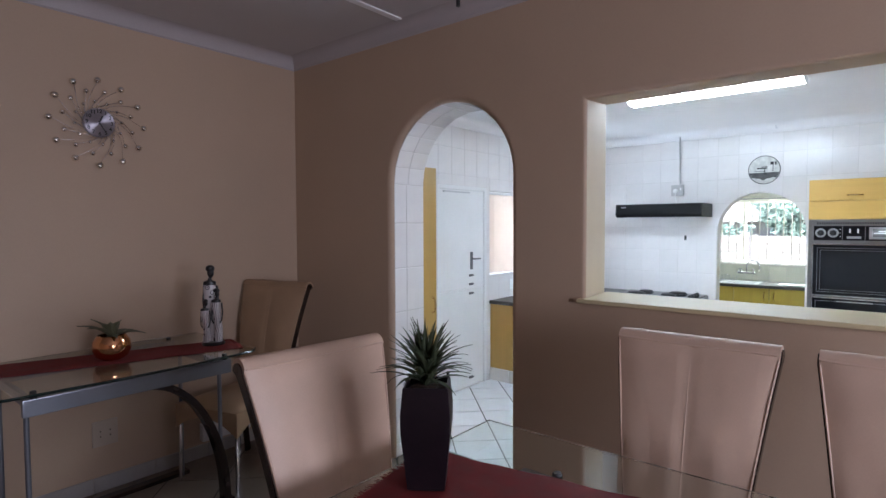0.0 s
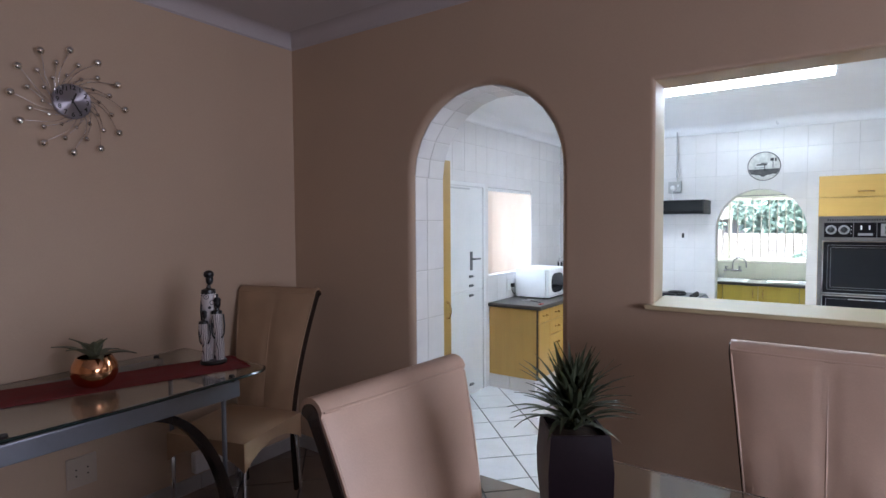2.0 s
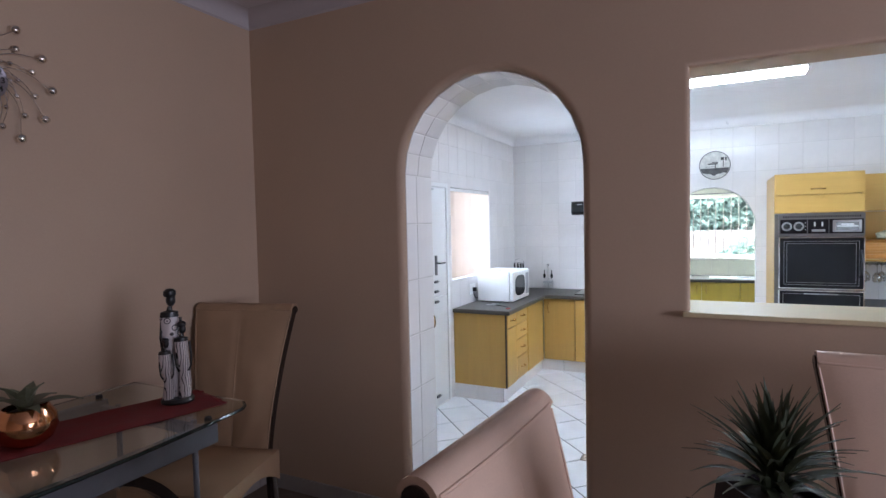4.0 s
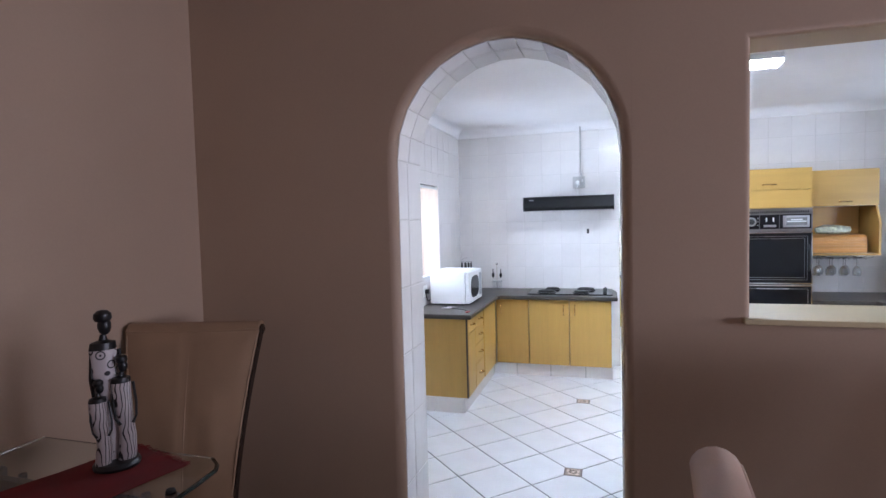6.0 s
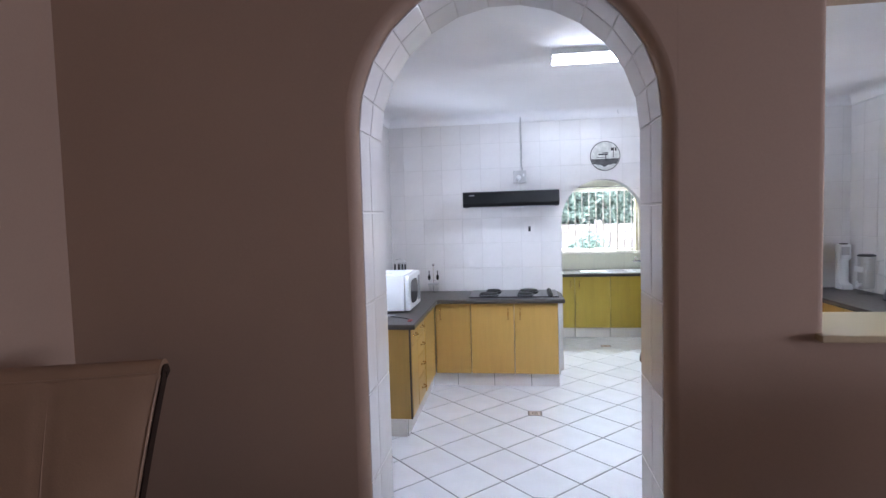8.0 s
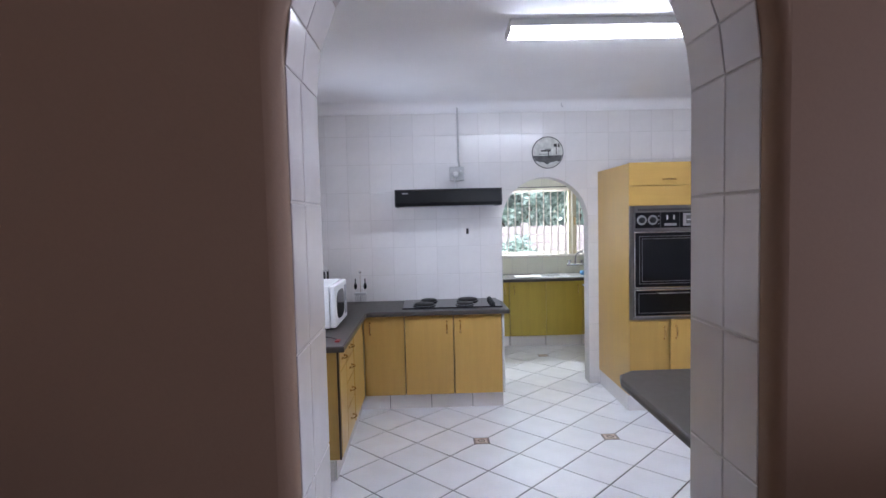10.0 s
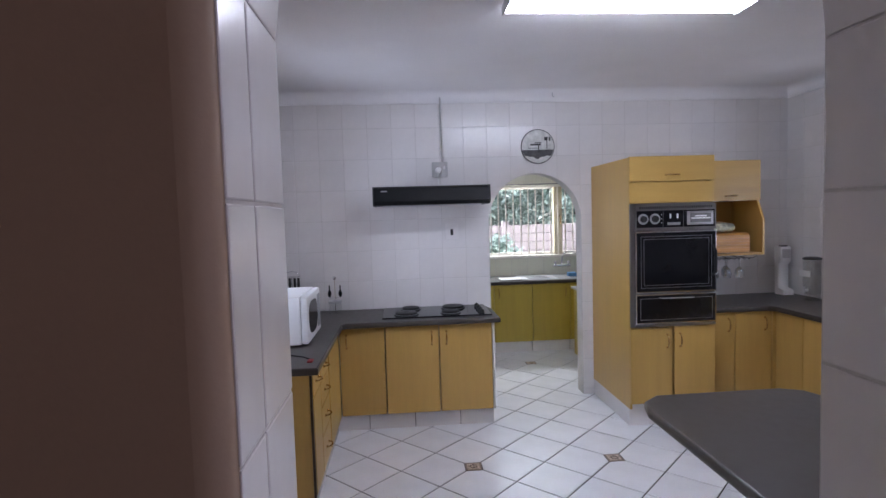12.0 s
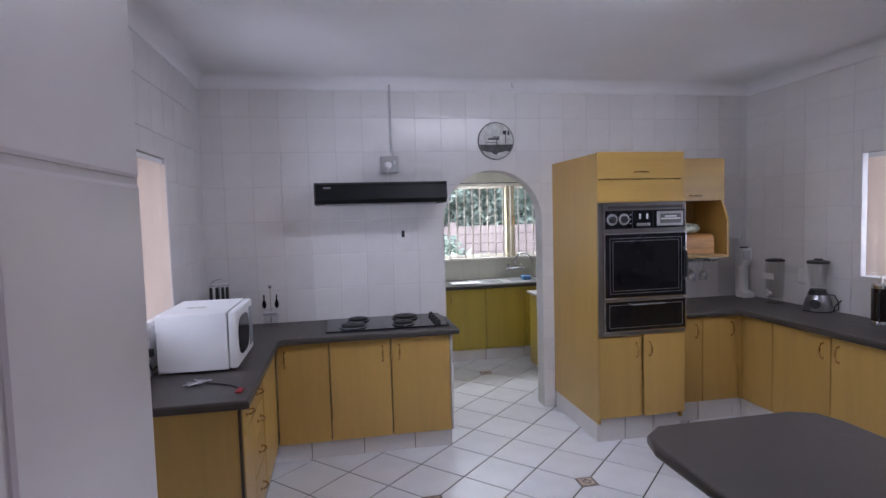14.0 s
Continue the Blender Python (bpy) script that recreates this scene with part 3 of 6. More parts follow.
def floor_tiles(parent, x0, x1, y0, y1, z, D, px, py, mat, decos, name="tile"):
    """Diagonal tiles with corners at (px, py) + D; decos: the corners that carry a small square insert."""
    h = D / 2
    nx0, nx1 = int((x0 - px) / h) - 2, int((x1 - px) / h) + 2
    ny0, ny1 = int((y0 - py) / h) - 2, int((y1 - py) / h) + 2
    shared = {}

    def clip(poly, n, c):
        out = []
        for p, q in zip(poly, poly[1:] + poly[:1]):
            dp, dq = n[0] * p[0] + n[1] * p[1] - c, n[0] * q[0] + n[1] * q[1] - c
            if dp >= 0:
                out.append(p)
            if dp * dq < 0:
                s = dp / (dp - dq)
                out.append((p[0] + s * (q[0] - p[0]), p[1] + s * (q[1] - p[1])))
        return out
    for i in range(nx0, nx1):
        for j in range(ny0, ny1):
            if (i + j) % 2 == 0:
                continue
            cx, cy = px + i * h, py + j * h
            e = h - 0.0062
            poly = [(-e, 0), (0, -e), (e, 0), (0, e)]
            whole = True
            for dx, dy in decos:
                rel = (dx - cx, dy - cy)
                if abs(rel[0]) + abs(rel[1]) < h * 1.2:
                    n = Vector(rel).normalized()
                    poly = clip(poly, (-n.x, -n.y), -(h - 0.058))
                    whole = False
            for n, c in (((1, 0), x0 - cx), ((-1, 0), cx - x1), ((0, 1), y0 - cy), ((0, -1), cy - y1)):
                if min(n[0] * p[0] + n[1] * p[1] for p in poly) < c if poly else False:
                    poly = clip(poly, n, c)
                    whole = False
            if len(poly) < 3:
                continue
            if whole and "m" in shared:
                me = shared["m"]
            else:
                mid = Vector((sum(p[0] for p in poly) / len(poly), sum(p[1] for p in poly) / len(poly)))
                ins = [tuple(mid + (Vector(p) - mid) * (1 - 0.0022 / max(0.02, (Vector(p) - mid).length))) for p in poly]
                k = len(poly)
                vs = [(*p, -0.004) for p in poly] + [(*p, -0.0012) for p in poly] + [(*p, 0) for p in ins]
                fs = [tuple(range(2 * k, 3 * k))] + [(a + m, a + (m + 1) % k, a + k + (m + 1) % k, a + k + m) for a in (0, k) for m in range(k)]
                me = bpy.data.meshes.new(name)
                me.from_pydata(vs, [], fs)
                me.materials.append(mat)
                if whole:
                    shared["m"] = me
            ob = new(name, me)
            ob.parent = parent
            ob.matrix_local = pose(cx, cy, z, random.uniform(-0.08, 0.08), random.uniform(-0.08, 0.08), 0)


# ---- kitchen: cabinets ----
def bow_handle(bm, p, along, out, size=0.10, r=0.0042):
    """A bent brass pull: p its middle on the door, along and out unit ways."""
    a, o, p = Vector(along), Vector(out), Vector(p)
    pts = [p - a * size / 2, p - a * size * 0.46 + o * 0.018, p - a * size * 0.25 + o * 0.027, p + o * 0.030, p + a * size * 0.25 + o * 0.027, p + a * size * 0.46 + o * 0.018, p + a * size / 2]
    tube(bm, pts, r, 8, radii=[r * 1.5, r, r * 1.25, r * 1.5, r * 1.25, r, r * 1.5])
    for q in (pts[0], pts[-1]):
        ball(bm, q + o * 0.002, r * 2.0, 8)
    return bm


def span(axis, place, way, a, b, d0, d1, z0, z1, bevel=0.003):
    """A box on a front that faces along axis: a to b along it, d0 to d1 outwards from place."""
    lo, hi = sorted((place + way * d0, place + way * d1))
    return bx(lo, hi, a, b, z0, z1, bevel) if axis == "x" else bx(a, b, lo, hi, z0, z1, bevel)


def cabinet(name, axis, place, way, a, b, depth, z0, z1, doors, label, group="kitchen base cabinets", kick=True, back_mat=YELLOW):
    """Base unit: front plane at place. doors: list of (a, b, z0, z1, handle), handle '', 'l', 'r', 'm'."""
    mid = place - way * depth / 2
    root = thing(name, (mid, (a + b) / 2, 0) if axis == "x" else ((a + b) / 2, mid, 0), label, "cabinet", group)
    part("body", span(axis, place, way, a, b, -depth, -0.019, z0, z1), back_mat, root)
    if kick:
        part("plinth", span(axis, place, way, a + 0.002, b - 0.002, -depth + 0.02, -0.05, 0.0, z0), WHITE_GLOSS if kick is True else kick, root, "white tiled plinth")
    for da, db, dz0, dz1, h in doors:
        d = part("door" if dz1 - dz0 > 0.3 else "drawer_front", span(axis, place, way, da + 0.002, db - 0.002, -0.018, 0.0, dz0 + 0.002, dz1 - 0.002, 0.0025), back_mat if dz1 - dz0 > 0.3 else YELLOW_H, root)
        if h:
            bm = bmesh.new()
            out = Vector((way, 0, 0)) if axis == "x" else Vector((0, way, 0))
            if h == "m":
                u, w, along = (da + db) / 2, (dz0 + dz1) / 2, (0, 1, 0) if axis == "x" else (1, 0, 0)
            elif h == "t":
                u, w, along = (da + db) / 2, dz0 + 0.04, (1, 0, 0)
            else:
                u, w, along = (da + 0.055 if h == "l" else db - 0.055), dz1 - 0.105, (0, 0, 1)
            p = (place, u, w) if axis == "x" else (u, place, w)
            part("handle", bow_handle(bm, p, along, out, 0.10 if h in "lr" else 0.085), BRASS, d, "aged brass pull")
    return root


CB, CT = 0.135, 0.825   # carcass bottom and top
FY = 6.10               # hob run's fronts
LX = -2.865             # left run's fronts
RX = 0.63               # right run's fronts
# left run: drawers and a cut-off door at the end
du = cabinet("drawer_unit", "x", LX, 1, 4.89, 5.52, 0.54, CB, CT, [(4.905, 5.16, 0.69, CT, "m"), (5.165, 5.50, 0.69, CT, "m"), (5.165, 5.50, 0.54, 0.685, "m"), (5.165, 5.50, 0.36, 0.535, "m"), (5.165, 5.50, 0.14, 0.355, "m"), (4.905, 5.16, CB, 0.685, "")], "yellow beech laminate drawer unit with brass pulls beside the microwave")
part("end_panel", bx(KL + 0.006, LX - 0.015, 4.872, 4.888, CB, CT, 0.002), YELLOW, du)
part("edge_band", bx(LX - 0.014, LX - 0.001, 4.870, 4.890, CB, CT, 0.002), EDGE, du)
cabinet("corner_cabinet", "x", LX, 1, 5.53, FY - 0.002, 0.54, CB, CT, [(5.53, FY - 0.02, CB, CT, "")], "yellow beech laminate corner cabinet under the worktop")
# hob run
for k, (a, b, h) in enumerate([(-2.862, -2.515, "l"), (-2.510, -2.095, "r"), (-2.090, -1.675, "l")]):
    c = cabinet("base_cabinet", "y", FY, -1, a, b, 0.60, CB, CT, [(a, b, CB, CT, h)], "yellow beech laminate base cabinet under the hob", kick=False)
root = thing("hob_plinth", (-2.26, FY + 0.06, 0), "white tiled plinth under the hob cabinets", "plinth")
x = -2.905
for w in (0.25, 0.36, 0.36, 0.27):
    part("tile", bx(x + 0.002, x + w - 0.002, FY + 0.055, FY + 0.065, 0.0, CB - 0.003, 0.0015), TILE_W, root)
    x += w
part("backing", bx(-2.845, -1.685, FY + 0.066, FY + 0.10, 0.0, CB - 0.003), GROUT_F, root)
part("end_tile", bx(-1.684, -1.674, FY + 0.066, KY - 0.01, 0.0, CB - 0.003, 0.0015), TILE_W, root)
root = thing("side_plinth", (LX - 0.06, 5.4, 0), "white tiled plinth under the drawer units", "plinth")
for a, b, c, d in ((4.875, 5.20, LX - 0.045, LX - 0.035), (5.205, 5.53, LX - 0.045, LX - 0.035), (5.535, 5.86, LX - 0.045, LX - 0.035), (5.865, FY + 0.05, LX - 0.045, LX - 0.035)):
    part("tile", bx(c, d, a, b, 0, CB - 0.003, 0.0015), TILE_W, root)
for a, b in ((KL + 0.008, -3.17), (-3.165, LX - 0.047)):
    part("tile", bx(a, b, 4.862, 4.872, 0, CB - 0.003, 0.0015), TILE_W, root)
# the hob run's white end
solo("end_upright", bx(-1.672, -1.656, FY - 0.004, KY - 0.007, CB, 0.826, 0.002), WHITE_GLOSS, "white end upright beside the hob cabinets", "panel")


def worktop(name, poly, z0, z1, label, mat=STONE, round_=0.012):
    bm = bmesh.new()
    prism(bm, poly, "z", z0, z1)
    bmesh.ops.recalc_face_normals(bm, faces=bm.faces[:])
    es = [e for e in bm.edges if abs(e.verts[0].co.z - e.verts[1].co.z) < 1e-5]
    bmesh.ops.bevel(bm, geom=es, offset=round_, segments=4, profile=0.5, affect="EDGES")
    return solo(name, bm, mat, label, "worktop")


LE, FE = -2.825, 6.055
worktop("worktop", [(KL + 0.006, 4.848), (LE, 4.848), (LE, FE - 0.03), (LE + 0.03, FE), (-1.612, FE), (-1.612, 6.50), (-1.66, KY - 0.006), (KL + 0.006, KY - 0.006)], 0.827, 0.868, "dark grey laminate worktop along two walls, with a hob")

# oven tower
TX0, TX1, TF = -0.650, 0.010, 5.90
root = thing("oven_tower", ((TX0 + TX1) / 2, 6.3, 0), "tall yellow laminate oven housing with brass pulls", "cabinet")
part("side_panel", bx(TX0, TX0 + 0.018, TF + 0.002, KY - 0.006, 0.14, 2.06, 0.002), YELLOW, root)
part("side_panel", bx(TX1 - 0.018, TX1, TF + 0.002, KY - 0.006, 0.14, 2.06, 0.002), YELLOW, root)
part("top_panel", bx(TX0 + 0.019, TX1 - 0.019, TF + 0.004, KY - 0.006, 2.042, 2.06), YELLOW, root)
part("body", bx(TX0 + 0.019, TX1 - 0.019, TF + 0.06, KY - 0.01, 0.14, 2.04), YELLOW, root)
bm = bmesh.new()
d = part("flap_door", bx(TX0, TX1, TF - 0.018, TF, 1.878, 2.065, 0.003), YELLOW_H, root)
part("handle", bow_handle(bmesh.new(), ((TX0 + TX1) / 2, TF - 0.018, 1.925), (1, 0, 0), (0, -1, 0), 0.10), BRASS, d, "aged brass pull")
part("filler_panel", bx(TX0, TX1, TF - 0.014, TF, 1.716, 1.872, 0.002), YELLOW_H, root)
d = part("door", bx(TX0 + 0.001, -0.325, TF - 0.018, TF, 0.185, 0.768, 0.003), YELLOW, root)
part("handle", bow_handle(bmesh.new(), (-0.365, TF - 0.018, 0.665), (0, 0, 1), (0, -1, 0)), BRASS, d, "aged brass pull")
bm = bx(-0.312, TX1 + 0.004, TF - 0.018, TF, 0.185, 0.775, 0.003)
bmesh.ops.rotate(bm, cent=(TX1, TF, 0.4), matrix=Matrix.Rotation(radians(2.2), 3, "Z"), verts=bm.verts[:])
d = part("door", bm, YELLOW, root, "beech laminate door standing slightly ajar")
part("handle", bow_handle(bmesh.new(), (-0.27, TF - 0.030, 0.672), (0, 0, 1), (0, -1, 0)), BRASS, d, "aged brass pull")
for a, b in ((TX0, -0.43), (-0.427, -0.21), (-0.207, TX1)):
    part("plinth_tile", bx(a + 0.002, b - 0.002, TF + 0.03, TF + 0.04, 0, 0.178, 0.0015), TILE_W, root)
part("plinth_side", bx(TX0 + 0.004, TX0 + 0.014, TF + 0.045, KY - 0.01, 0, 0.138, 0.001), TILE_W, root)
part("plinth_core", bx(TX0 + 0.02, TX1 - 0.02, TF + 0.045, KY - 0.02, 0, 0.138), GROUT_F, root)

# oven
OX0, OX1, OF = -0.618, 0.012, TF - 0.022
oven = thing("built_in_oven", ((OX0 + OX1) / 2, OF, 0.776), "black glass and steel built-in oven with two compartments", "oven")
bm = bmesh.new()
box(bm, TX0 + 0.002, TX1, OF + 0.006, TF - 0.001, 0.776, 1.714, 0.002)
part("trim_frame", bm, OVEN_TRIM, oven)
bm = bmesh.new()
box(bm, OX0, OX1, OF - 0.014, OF + 0.006, 1.512, 1.706, 0.003)
part("fascia", bm, OVEN_TRIM, oven)
bm = bmesh.new()
for k in range(34):
    x = OX0 + 0.035 + k * 0.0168
    box(bm, x, x + 0.009, OF - 0.0155, OF - 0.014, 1.672, 1.690)
part("vent_slots", bm, BLACK_MATT, oven, smooth=False)
for a, b in ((OX0 + 0.012, OX0 + 0.215), (OX0 + 0.219, OX0 + 0.372), (OX0 + 0.376, OX1 - 0.012)):
    part("control_panel", bx(a, b, OF - 0.018, OF - 0.014, 1.532, 1.658, 0.0015), BLACK_GLASS, oven)
for x in (OX0 + 0.062, OX0 + 0.152):
    bm = bmesh.new()
    lathe(bm, (0, 0, 0), [(0, 0), (0.040, 0), (0.040, 0.003), (0.030, 0.003)])
    bmesh.ops.transform(bm, matrix=pose(x, OF - 0.018, 1.597, 90, 0, 0), verts=bm.verts[:])
    k = part("dial", bm, PIPE, oven, "silver white ring dial")
    bm = bmesh.new()
    lathe(bm, (0, 0, 0), [(0, 0), (0.024, 0), (0.022, 0.020), (0.016, 0.024), (0, 0.024)])
    bmesh.ops.transform(bm, matrix=pose(x, OF - 0.020, 1.597, 90, 0, 0), verts=bm.verts[:])
    box(bm, x - 0.004, x + 0.004, OF - 0.050, OF - 0.042, 1.577, 1.617, 0.002)
    part("knob", bm, BLACK_MATT, k)
for z in (1.567, 1.597, 1.627):
    part("pilot_lamp", ball(bmesh.new(), (OX0 + 0.202, OF - 0.019, z), 0.004, 6), WHITE, oven)
for x in (OX0 + 0.27, OX0 + 0.325):
    part("rocker_switch", bx(x - 0.006, x + 0.006, OF - 0.026, OF - 0.018, 1.597, 1.633, 0.003), WHITE, oven)
part("name_badge", bx(OX0 + 0.248, OX0 + 0.348, OF - 0.020, OF - 0.018, 1.548, 1.568, 0.006), STEEL, oven)
part("timer_frame", bx(OX0 + 0.400, OX1 - 0.025, OF - 0.022, OF - 0.018, 1.545, 1.648, 0.003), STEEL, oven)
part("timer_window", bx(OX0 + 0.425, OX1 - 0.045, OF - 0.024, OF - 0.022, 1.563, 1.630, 0.002), material("timer glass", (0.20, 0.20, 0.20), 0.15), oven)
bm = bmesh.new()
box(bm, OX0 + 0.43, OX1 - 0.05, OF - 0.0255, OF - 0.024, 1.590, 1.600)
box(bm, OX0 + 0.46, OX1 - 0.08, OF - 0.0255, OF - 0.024, 1.606, 1.616)
part("timer_marks", bm, WHITE, oven, smooth=False)


def oven_door(z0, z1, name):
    d = part(name, bx(OX0, OX1, OF - 0.020, OF + 0.006, z0, z1, 0.004), CHROME, oven, "bright steel framed door")
    part("glass_panel", bx(OX0 + 0.010, OX1 - 0.010, OF - 0.024, OF - 0.020, z0 + 0.009, z1 - 0.009, 0.001), BLACK_GLASS, d)
    for i in (0.040, 0.062) if z1 - z0 > 0.3 else (0.034,):
        bm = bmesh.new()
        a, b, c, e = OX0 + i, OX1 - i, z0 + i * 0.9, z1 - i * 0.9
        t = 0.0022
        for q in ((a, b, c, c + t), (a, b, e - t, e), (a, a + t, c + t, e - t), (b - t, b, c + t, e - t)):
            box(bm, q[0], q[1], OF - 0.0252, OF - 0.024, q[2], q[3])
        part("gilt_line", bm, STEEL, d, smooth=False)
    return d


od = oven_door(1.042, 1.502, "oven_door")
bm = bmesh.new()
tube(bm, [(OX1 - 0.033, OF - 0.024, 1.16), (OX1 - 0.033, OF - 0.062, 1.185), (OX1 - 0.033, OF - 0.066, 1.27), (OX1 - 0.033, OF - 0.062, 1.35), (OX1 - 0.033, OF - 0.024, 1.385)], 0.012, 8)
part("handle", bm, BLACK, od, "black upright pull")
gd = oven_door(0.806, 1.030, "grill_door")
bm = bmesh.new()
tube(bm, [(OX0 + 0.18, OF - 0.024, 1.004), (OX0 + 0.19, OF - 0.045, 1.002), (OX1 - 0.19, OF - 0.045, 1.002), (OX1 - 0.18, OF - 0.024, 1.004)], 0.006, 8)
part("handle", bm, CHROME, gd)
part("lower_trim", bx(OX0, OX1, OF - 0.012, OF + 0.006, 0.780, 0.800, 0.003), OVEN_TRIM, oven)

# wall cabinet with open shelf
WF = 6.35
root = thing("wall_cabinet", (0.34, 6.5, 1.26), "yellow laminate wall cabinet with an open shelf below", "cabinet")
part("body", bx(0.014, 0.680, WF, KY - 0.006, 1.725, 2.058, 0.002), YELLOW, root)
d = part("door", bx(0.014, 0.684, WF - 0.018, WF - 0.001, 1.722, 2.060, 0.003), YELLOW_H, root)
part("handle", bow_handle(bmesh.new(), (0.42, WF - 0.018, 1.762), (1, 0, 0), (0, -1, 0), 0.095), BRASS, d, "aged brass pull")
bm = bmesh.new()
prism(bm, [(WF + 0.004, 1.722), (WF - 0.075, 1.56), (WF - 0.075, 1.262), (KY - 0.006, 1.262), (KY - 0.006, 1.722)], "x", 0.664, 0.682)
part("end_cheek", bm, YELLOW, root, "shaped beech cheek")
part("shelf", bx(0.014, 0.663, WF - 0.075, KY - 0.006, 1.262, 1.280, 0.002), YELLOW_H, root)
part("back_panel", bx(0.014, 0.663, KY - 0.014, KY - 0.006, 1.281, 1.72), YELLOW, root)
bb = thing("bread_bin", (0.33, 6.5, 1.281), "varnished bamboo roll-top bread bin on the open shelf", "bread bin")
bm = bmesh.new()
prof = [(6.345, 1.283), (6.345, 1.40)] + [(6.345 + 0.06 * (1 - math.cos(a)), 1.40 + 0.05 * math.sin(a)) for a in [math.pi / 2 * k / 7 for k in range(1, 8)]] + [(6.66, 1.45), (6.66, 1.283)]
prism(bm, prof, "x", 0.05, 0.60)
part("case", bm, BAMBOO, bb)
for k in range(5):
    z = 1.300 + k * 0.026
    part("slat", bx(0.055, 0.595, 6.335 + max(0, k - 3) * 0.006, 6.352 + max(0, k - 3) * 0.006, z, z + 0.022, 0.004), BAMBOO, bb)
bm = bmesh.new()
tube(bm, [(0.20, 6.40, 1.492), (0.28, 6.41, 1.498), (0.38, 6.39, 1.496), (0.48, 6.40, 1.492)], 0.03, 10, radii=[0.026, 0.046, 0.044, 0.034])
for v in bm.verts:
    v.co += Vector((random.uniform(-1, 1), random.uniform(-1, 1), random.uniform(-0.2, 1))) * 0.008
solo("snack_packet", bm, FOIL, "crumpled green and silver printed packet on the bread bin", "packet")
root = thing("glass_rack", (0.3, 6.42, 1.2), "black wire rack under the shelf holding wine glasses", "rack")
bm = bmesh.new()
for y in (6.33, 6.46, 6.60):
    tube(bm, [(0.03, y, 1.235), (0.62, y, 1.235), (0.65, y, 1.25)], 0.003, 6)
for x in (0.06, 0.30, 0.55):
    tube(bm, [(x, 6.32, 1.238), (x, 6.62, 1.238), (x, 6.62, 1.262)], 0.003, 6)
for k in range(13):
    tube(bm, [(0.04 + k * 0.044, 6.33, 1.235), (0.055 + k * 0.044, 6.33, 1.222), (0.07 + k * 0.044, 6.33, 1.235)], 0.0022, 5)
part("wire_frame", bm, BLACK_MATT, root)
GLASSES = []
for k, (x, y) in enumerate([(0.10, 6.40), (0.21, 6.40), (0.32, 6.40), (0.43, 6.40), (0.54, 6.40), (0.15, 6.52), (0.27, 6.52), (0.38, 6.52), (0.49, 6.52)]):
    if not GLASSES:
        bm = bmesh.new()
        lathe(bm, (x, y, 1.06), [(0.030, 0), (0.036, 0.03), (0.034, 0.06), (0.018, 0.085), (0.004, 0.095), (0.003, 0.155), (0.010, 0.168), (0.032, 0.174), (0.032, 0.172)], 18)
        GLASSES.append(solo("wine_glass", bm, GLASS_W, "clear stemmed wine glass hanging upside down in the rack", "wine glass", "hanging glasses", origin=(x, y, 1.06)))
    else:
        copy_thing(GLASSES[0], Matrix.Translation((x, y, 1.06)))

# far and right runs
FX = 6.045
for a, b, h in ((0.016, 0.30, "r"), (0.304, 0.608, "r")):
    cabinet("base_cabinet", "y", FY - 0.02, -1, a, b, 0.60, CB + 0.03, CT, [(a, b, CB + 0.03, CT, h)], "yellow beech laminate base cabinet beside the oven housing", kick=TILE_W)
root = thing("corner_filler", (0.64, 6.08, 0), "yellow laminate filler strip in the inner cabinet corner", "filler")
part("strip", bx(0.6105, 0.66, 6.0635, 6.10, CB + 0.03, CT, 0.0), YELLOW, root)
part("plinth_tile", bx(0.61, 0.69, 6.131, 6.20, 0, CB + 0.027), TILE_W, root)
part("plinth_tile", bx(0.681, 0.75, 6.062, 6.130, 0, CB + 0.027), TILE_W, root)
y = FY - 0.04
for k, (w, h) in enumerate(((0.30, ""), (0.48, "l"), (0.48, "r"), (0.48, "l"), (0.48, "r"), (0.48, "l"), (0.48, "r"))):
    cabinet("base_cabinet", "x", RX, -1, y - w, y - 0.004, 0.54, CB + 0.03, CT, [(y - w, y - 0.004, CB + 0.03, CT, h)], "yellow beech laminate base cabinet along the window wall", kick=TILE_W)
    y -= w
worktop("worktop", [(0.014, FX), (0.56, FX), (0.59, FX - 0.05), (0.59, y), (KR - 0.006, y), (KR - 0.006, KY - 0.006), (0.014, KY - 0.006)], 0.827, 0.868, "dark grey laminate worktop along the window wall")

# peninsula
pen = thing("peninsula_counter", (-1.0, 3.4, 0), "dark grey breakfast counter with cut corners, under the hatch", "counter")
bm = bmesh.new()
prism(bm, [(-1.385, PB + 0.004), (-0.60, PB + 0.004), (-0.60, 4.03), (-0.63, 4.125), (-0.72, 4.168), (-1.28, 4.160), (-1.358, 4.095), (-1.385, 4.00)], "z", 0.826, 0.868)
bmesh.ops.recalc_face_normals(bm, faces=bm.faces[:])
bmesh.ops.bevel(bm, geom=[e for e in bm.edges if abs(e.verts[0].co.z - e.verts[1].co.z) < 1e-5], offset=0.013, segments=4, profile=0.5, affect="EDGES")
part("counter_top", bm, STONE, pen)
part("base_unit", bx(-1.02, -0.66, PB + 0.006, 3.55, 0.10, 0.825, 0.003), WHITE_GLOSS, pen)
part("plinth", bx(-1.00, -0.68, PB + 0.006, 3.50, 0, 0.10), TILE_W, pen)

